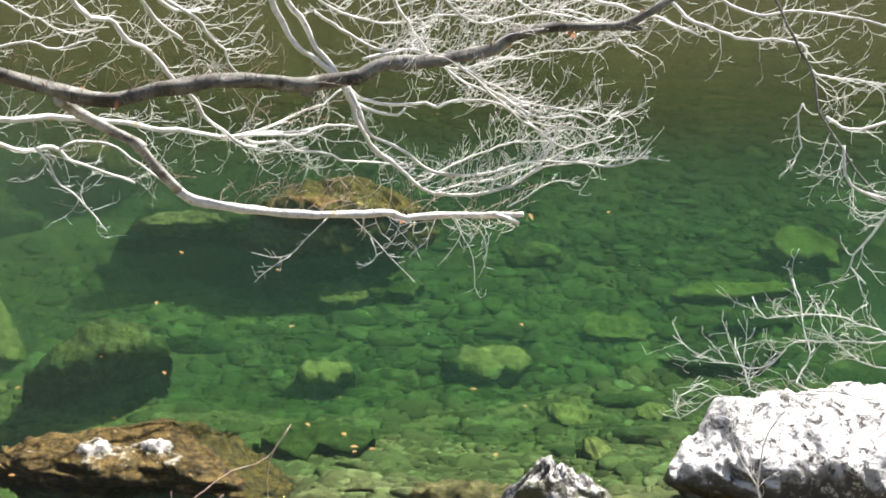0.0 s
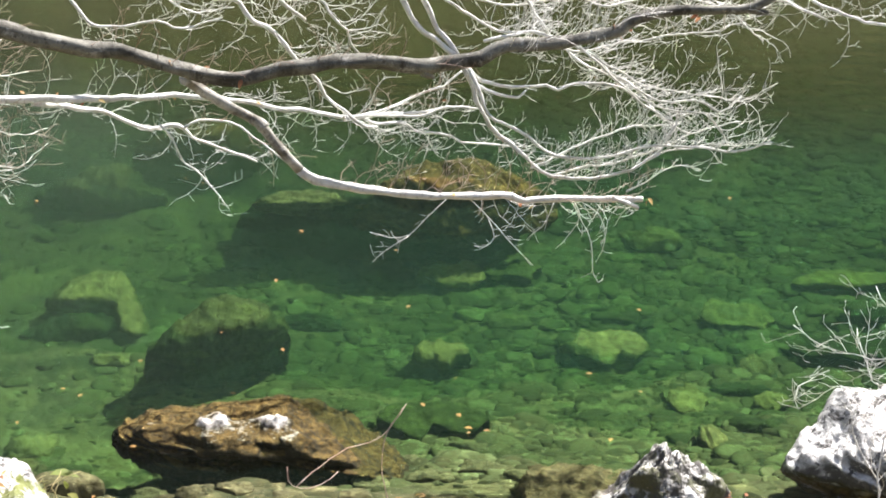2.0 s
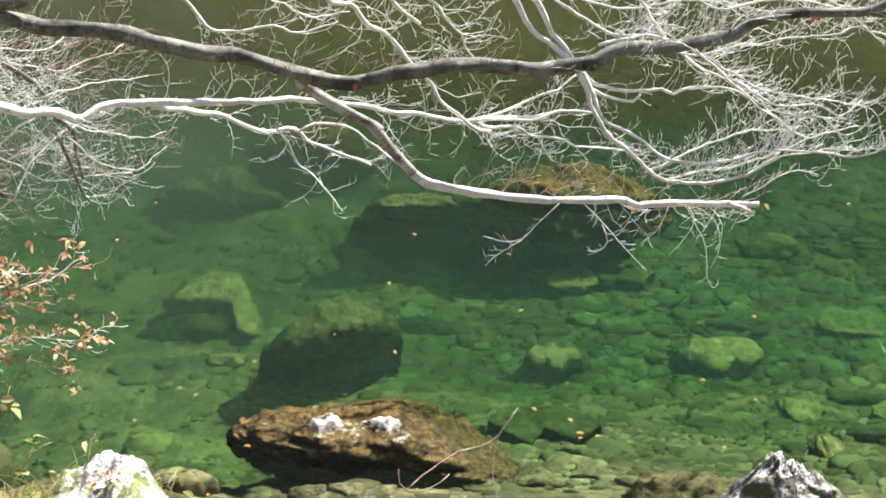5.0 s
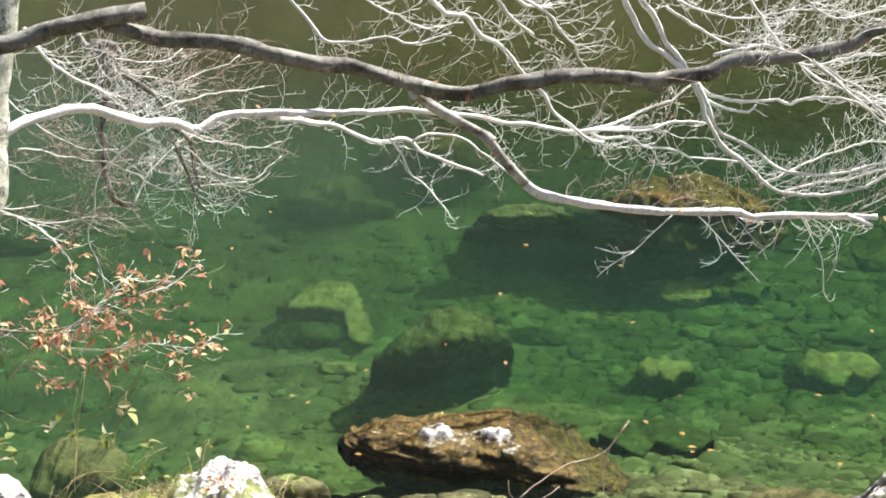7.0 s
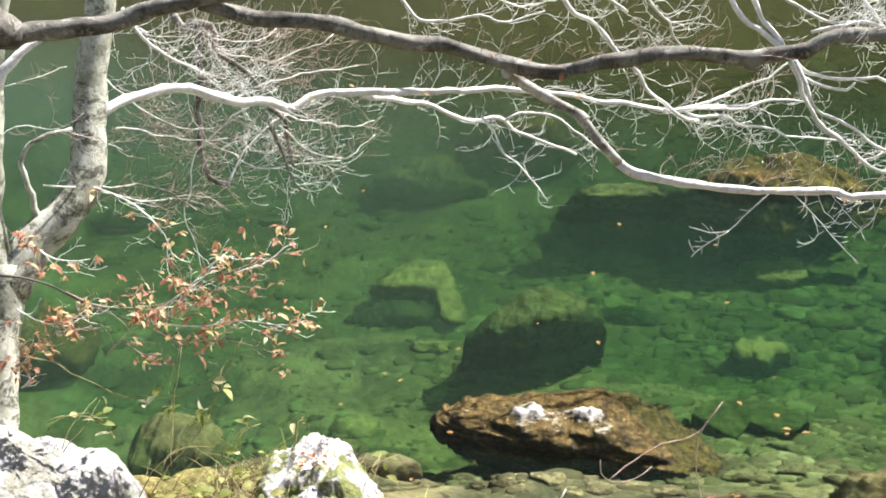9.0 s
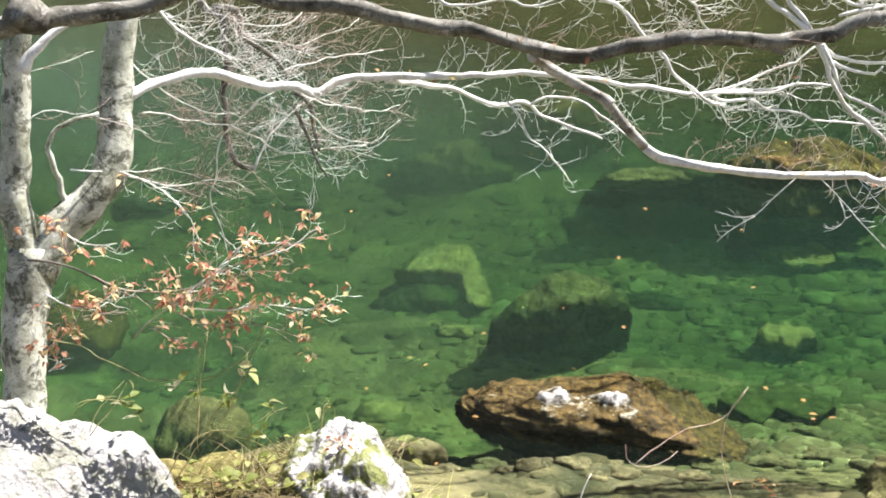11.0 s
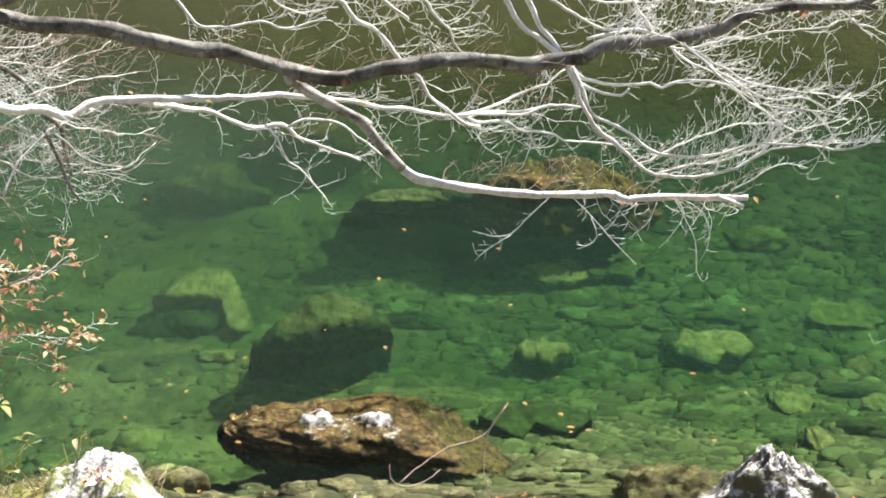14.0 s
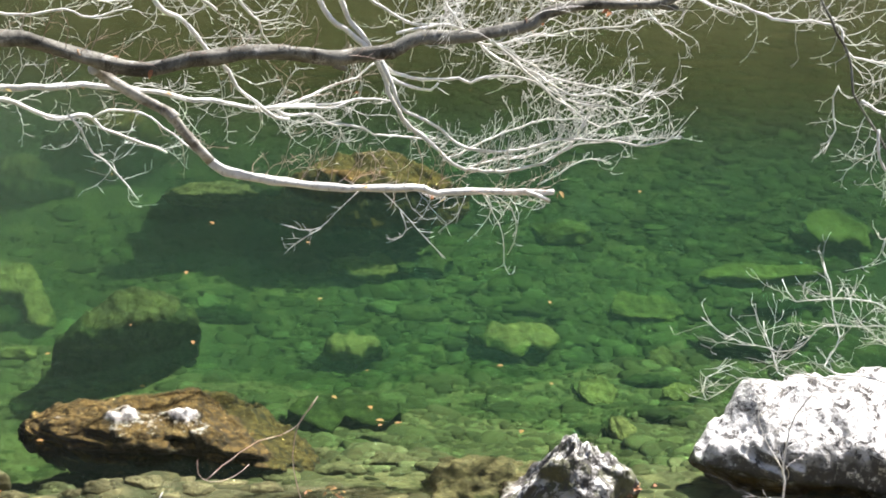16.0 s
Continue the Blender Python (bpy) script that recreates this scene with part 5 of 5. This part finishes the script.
sapling_twig(2, [(-2.283, 6.066, 1.101), (-2.131, 6.111, 1.141), (-2.003, 6.161, 1.22), (-1.873, 6.178, 1.229), (-1.767, 6.176, 1.218)], 12, 6)
sapling_twig(3, [(-2.283, 6.06, 1.09), (-2.08, 6.092, 1.065), (-1.901, 6.129, 1.08), (-1.72, 6.145, 1.062), (-1.576, 6.162, 1.077)], 22, 7)
sapling_twig(4, [(-2.307, 6.047, 1.081), (-2.152, 6.043, 1.015), (-1.973, 6.07, 1.006), (-1.867, 6.069, 0.995), (-1.697, 6.062, 0.939)], 12, 6)
sapling_twig(5, [(-2.886, 5.968, 1.191), (-2.756, 5.959, 1.127), (-2.651, 5.972, 1.137), (-2.547, 6.005, 1.195)], 14, 6)
sapling_twig(6, [(-2.877, 5.858, 0.958), (-2.775, 5.9, 1.026), (-2.696, 5.933, 1.098), (-2.568, 5.953, 1.105)], 14, 6)
sapling_twig(7, [(-2.822, 6.11, 1.441), (-2.709, 6.078, 1.385), (-2.551, 6.093, 1.396)], 7, 4)
sapling_twig(8, [(-2.774, 6.077, 1.314), (-2.82, 6.077, 1.454), (-2.864, 6.045, 1.522), (-2.84, 6.029, 1.551)], 8, 3)
sapling_twig(9, [(-1.916, 6.169, 1.303), (-1.793, 6.216, 1.327), (-1.695, 6.268, 1.385), (-1.657, 6.281, 1.392)], 6, 3)
sapling_twig(10, [(-2.47, 5.936, 0.987), (-2.367, 5.984, 1.081), (-2.262, 6.02, 1.152), (-2.255, 6.054, 1.305)], 12, 5)
sapling_twig(11, [(-2.85, 5.82, 0.863), (-2.818, 5.857, 0.902), (-2.879, 5.88, 1.004)], 6, 3)
sapling_twig(12, [(-2.367, 5.898, 1.066), (-2.294, 5.899, 1.01), (-2.234, 5.912, 0.991)], 4, 2)
sapling_twig(13, [(-2.904, 6.487, 1.605), (-2.807, 6.555, 1.572), (-2.695, 6.628, 1.537), (-2.58, 6.683, 1.462), (-2.489, 6.719, 1.368), (-2.42, 6.734, 1.249), (-2.371, 6.73, 1.105)], 10, 12)
sapling_twig(14, [(-2.276, 6.1, 1.044), (-2.124, 6.15, 1.21), (-1.957, 6.2, 1.276), (-1.804, 6.25, 1.328), (-1.665, 6.3, 1.379)], 9, 5)
sapling_twig(15, [(-2.169, 6.15, 1.167), (-2.046, 6.2, 1.317), (-1.961, 6.25, 1.368)], 6, 3)


weed_stem(0, [(-2.239, 5.591, 0.432), (-2.145, 5.676, 0.56), (-2.049, 5.745, 0.669), (-1.975, 5.805, 0.782), (-1.927, 5.891, 0.967)], 7)
weed_stem(1, [(-2.141, 5.7, 0.546), (-2.133, 5.783, 0.789), (-2.097, 5.877, 1.055)], 3)
weed_stem(2, [(-2.562, 5.508, 0.728), (-2.544, 5.552, 0.789), (-2.492, 5.614, 0.856), (-2.427, 5.672, 0.911)], 1)
weed_stem(3, [(-2.625, 5.547, 0.845), (-2.57, 5.582, 0.862), (-2.469, 5.616, 0.841), (-2.378, 5.649, 0.831)], 5)
weed_stem(4, [(-1.902, 5.611, 0.463), (-1.872, 5.684, 0.566), (-1.819, 5.774, 0.69), (-1.748, 5.817, 0.726)], 4)
weed_stem(5, [(-1.218, 5.773, 0.423), (-1.235, 5.809, 0.488), (-1.247, 5.827, 0.521), (-1.136, 5.87, 0.556)], 2)
weed_stem(6, [(-1.597, 5.802, 0.624), (-1.585, 5.83, 0.667), (-1.577, 5.863, 0.721), (-1.553, 5.872, 0.726)], 1)
weed_stem(7, [(-1.39, 6.44, 0.02), (-1.385, 6.48, 0.06), (-1.38, 6.53, 0.10), (-1.375, 6.57, 0.12)], 0)
broad = part("leaf", GREEN_LEAF[4], GROWN[-1], "single broad yellow-green leaf")
broad.matrix_basis = Matrix.Translation((-1.42, 6.58, 0.125)) @ pose(0, 0, 0, 0, 0, 8) @ Matrix.Scale(0.14, 4)
weed_stem(8, [(-2.809, 5.8, 1.045), (-2.644, 5.829, 0.979), (-2.507, 5.857, 0.891), (-2.394, 5.886, 0.802), (-2.192, 5.914, 0.784), (-2.064, 5.943, 0.817), (-1.929, 5.971, 0.921), (-1.851, 6.0, 1.037)], 5)
weed_stem(9, [(-2.099, 5.75, 0.646), (-2.044, 5.8, 0.735), (-1.942, 5.85, 0.841), (-1.894, 5.9, 0.944), (-1.835, 5.95, 1.076)], 5)
weed_stem(10, [(-2.145, 5.75, 0.63), (-2.146, 5.817, 0.737), (-2.165, 5.883, 0.845), (-2.133, 5.95, 1.026)], 2)
weed_stem(11, [(-2.173, 5.65, 0.571), (-2.145, 5.7, 0.615), (-2.08, 5.75, 0.629), (-1.985, 5.8, 0.613)], 0)
weed_stem(12, [(-2.276, 5.6, 0.451), (-2.209, 5.637, 0.562), (-2.107, 5.675, 0.645), (-2.026, 5.712, 0.655), (-2.003, 5.75, 0.606)], 0)
weed_stem(13, [(-1.931, 5.8, 0.55), (-1.907, 5.833, 0.62), (-1.84, 5.867, 0.671), (-1.827, 5.9, 0.673)], 3)
weed_stem(14, [(-2.588, 5.6, 0.67), (-2.519, 5.7, 0.774), (-2.48, 5.8, 0.836)], 0)
weed_stem(15, [(-2.676, 5.65, 0.739), (-2.615, 5.683, 0.794), (-2.507, 5.717, 0.808), (-2.411, 5.75, 0.721)], 4)
weed_stem(16, [(-1.642, 5.95, 0.504), (-1.618, 5.967, 0.584), (-1.597, 5.983, 0.658), (-1.63, 6.0, 0.63)], 0)
weed_stem(17, [(-1.33, 6.2, 0.279), (-1.326, 6.3, 0.276), (-1.333, 6.4, 0.256)], 0)


rock("sunken_rock", (0.947, 11.41, bed(0.947, 11.41) - 0.05), (0.521, 0.21, -0.5 - bed(0.947, 11.41)), 46, BED_MOSS, "large brown mossy undercut rock below the surface", "rock", "rocks on the river bed", level=5, full=True, box=0.7, cuts=6, rough=0.14, grain=0.07, under=0.5, tilt=0.06)
sunken(1.196, 10.078, -1.581, 0.208, 0.8, 62, BED_ROCK)
sunken(2.585, 11.638, -1.791, 0.285, 0.8, 84, BED_PALE)
# Dark rock standing in for the shadow in the water behind the beech.
sunken(-4.591, 11.751, -1.804, 0.425, 0.5, 131, BED_DARK)
sunken(-0.168, 10.048, -1.579, 0.247, 0.5, 137, BED_DARK)
sunken(3.183, 9.226, -1.363, 0.2, 0.6, 139, BED_DARK)
sunken(-1.839, 8.063, -0.664, 0.173, 0.8, 101, BED_PALE)
sunken(-1.829, 7.398, -0.288, 0.145, 0.8, 103, BED_ROCK)
sunken(-1.413, 6.904, -0.137, 0.166, 0.6, 107, BED_ROCK)
# The next three dark rocks are added to paint the slabs' shadows.
sunken(2.627, 8.601, -1.151, 0.224, 0.6, 157, BED_DARK)
sunken(2.552, 7.887, -0.841, 0.192, 0.7, 163, BED_DARK)
sunken(4.462, 11.278, -1.731, 0.265, 0.6, 167, BED_DARK)
sunken(-0.175, 10.128, -1.595, 0.269, 0.5, 173, BED_DARK)
sunken(0.154, 6.93, -0.352, 0.128, 0.7, 206, BED_SHORE)
sunken(0.474, 6.993, -0.369, 0.136, 0.7, 207, BED_SHORE)
sunken(0.788, 7.124, -0.449, 0.155, 0.7, 208, BED_SHORE)
sunken(0.986, 6.958, -0.366, 0.137, 0.7, 210, BED_SHORE)
sunken(0.343, 7.369, -0.59, 0.127, 0.7, 211, BED_SHORE)
sunken(0.723, 7.571, -0.697, 0.13, 0.7, 212, BED_SHORE)
sunken(-1.543, 9.314, -1.275, 0.136, 0.8, 113, BED_PALE)
ledge("sunken_rock", [(-4.62, 9.0, 9.3, -1.3, -1.9), (-4.4, 8.8, 9.6, -1.0, -1.9), (-4.1, 8.7, 9.5, -0.98, -1.9), (-3.85, 8.8, 9.2, -1.2, -1.9)], 133, BED_OCHRE, "brown mossy rock below the surface behind the beech", "rock", "rocks on the river bed", square=0.6, rough=0.08, grain=0.03, crag=0.08)
ledge("sunken_rock", [(-2.6, 12.5, 12.7, -1.6, -2.2), (-2.2, 12.35, 13.0, -1.3, -2.2), (-1.9, 12.3, 12.95, -1.3, -2.2), (-1.5, 12.5, 12.7, -1.6, -2.2)], 89, BED_ROCK, "far brownish sunken rock seen through deep water", "rock", "rocks on the river bed", square=0.6, rough=0.08, grain=0.03, crag=0.08)
ledge("sunken_rock", [(-1.85, 13.2, 13.4, -1.2, -2.2), (-1.45, 13.1, 13.8, -0.85, -2.2), (-1.1, 13.1, 13.75, -0.8, -2.2), (-0.7, 13.3, 13.55, -1.2, -2.2)], 91, BED_OCHRE, "far brownish sunken rock seen through deep water", "rock", "rocks on the river bed", square=0.6, rough=0.08, grain=0.03, crag=0.08)
for k, (x, y, w) in enumerate([(-0.98, 6.80, 0.11), (-0.74, 6.71, 0.10), (-0.54, 6.73, 0.10), (-0.33, 6.81, 0.07), (-1.18, 6.71, 0.09), (-0.27, 6.68, 0.09), (-0.86, 6.67, 0.08), (-0.11, 6.75, 0.09), (0.06, 6.69, 0.10), (-1.09, 6.77, 0.06), (-0.42, 6.64, 0.08)]):
    sunken(x, y, bed(x, y) + 0.1, w, 0.8, 230 + k, BED_SHORE)
ledge("bank_stone", [(-2.5, 6.46, 6.56, 0.0, -0.4), (-2.42, 6.38, 6.66, 0.03, -0.4), (-2.3, 6.38, 6.68, 0.03, -0.4), (-2.18, 6.46, 6.6, 0.02, -0.4)], 251, BED_YELLOW, "round yellowish stone among the grass of the bank", "rock", square=0.6, rough=0.02, grain=0.008)
ledge("bank_stone", [(-2.72, 6.30, 6.40, 0.04, -0.4), (-2.6, 6.22, 6.46, 0.09, -0.4), (-2.4, 6.20, 6.44, 0.09, -0.4), (-2.28, 6.28, 6.38, 0.04, -0.4)], 252, BED_YELLOW, "low yellowish stone among the grass of the bank", "rock", square=0.6, rough=0.02, grain=0.008)
ledge("shore_rock", [(-1.6, 6.76, 6.84, -0.05, -0.5), (-1.5, 6.70, 6.92, -0.03, -0.5), (-1.35, 6.70, 6.94, -0.03, -0.5), (-1.2, 6.78, 6.86, -0.05, -0.5)], 211, BED_SHORE, "smooth olive rock just breaking the water by the bank", "rock", square=0.6, rough=0.02, grain=0.008)


def slab(x, y, z, w, d, tilt, seed, mat, label="flat algae-covered slab propped on the river bed"):
    """A flat broken slab with an uneven outline, raised above the bed so that it shades its lower side."""
    rng = np.random.RandomState(seed)
    foot = bed(x, y) - 0.15
    st = []
    y, z = y + 0.12, max(z - 0.13, bed(x, y) + 0.06) if w > 0.15 else bed(x, y) + 0.04
    for k in range(9):
        u = k / 4 - 1
        half = d * (1 - 0.8 * abs(u) ** 2.4) * rng.uniform(0.66, 1.2)
        mid = y + d * rng.uniform(-0.22, 0.22)
        st.append((x + w * u, mid - half, mid + half, z + 0.006 * rng.normal() - 0.015 * abs(u), foot))
    ledge("sunken_rock", st, seed, mat, label, "rock", "rocks on the river bed", cols=64, ring=40, square=0.28, slope=tilt * 0.6, under=1.1 * d, rough=0.05 * d, grain=0.010, blunt=10.0)


slab(1.87, 9.40, -1.28, 0.31, 0.31, -0.15, 67, BED_PALE)
slab(2.92, 9.88, -1.37, 0.28, 0.26, -0.15, 71, BED_PALE)
slab(0.69, 9.24, -1.12, 0.20, 0.16, -0.2, 61, BED_PALE)
slab(4.90, 11.30, -1.36, 0.30, 0.42, -0.15, 73, BED_YELLOW)
slab(4.00, 10.50, -1.40, 0.52, 0.15, -0.1, 79, BED_YELLOW)
slab(0.86, 10.66, -1.34, 0.27, 0.24, -0.15, 59, BED_PALE)
slab(1.34, 10.74, -1.38, 0.24, 0.20, -0.1, 60, BED_ROCK)
slab(3.97, 9.86, -1.36, 0.30, 0.13, 0.1, 83, BED_DARK)
slab(3.52, 9.22, -1.16, 0.42, 0.22, 0.1, 84, BED_DARK)
slab(0.55, 7.86, -0.56, 0.34, 0.24, 0.0, 88, BED_GREEN)
slab(2.84, 9.02, -1.14, 0.13, 0.16, -0.1, 85, BED_ROCK)
slab(2.73, 8.26, -0.86, 0.13, 0.12, -0.1, 86, BED_PALE)
slab(2.19, 7.60, -0.56, 0.08, 0.15, -0.1, 87, BED_PALE)
slab(2.21, 8.32, -0.90, 0.13, 0.20, -0.1, 149, BED_PALE)
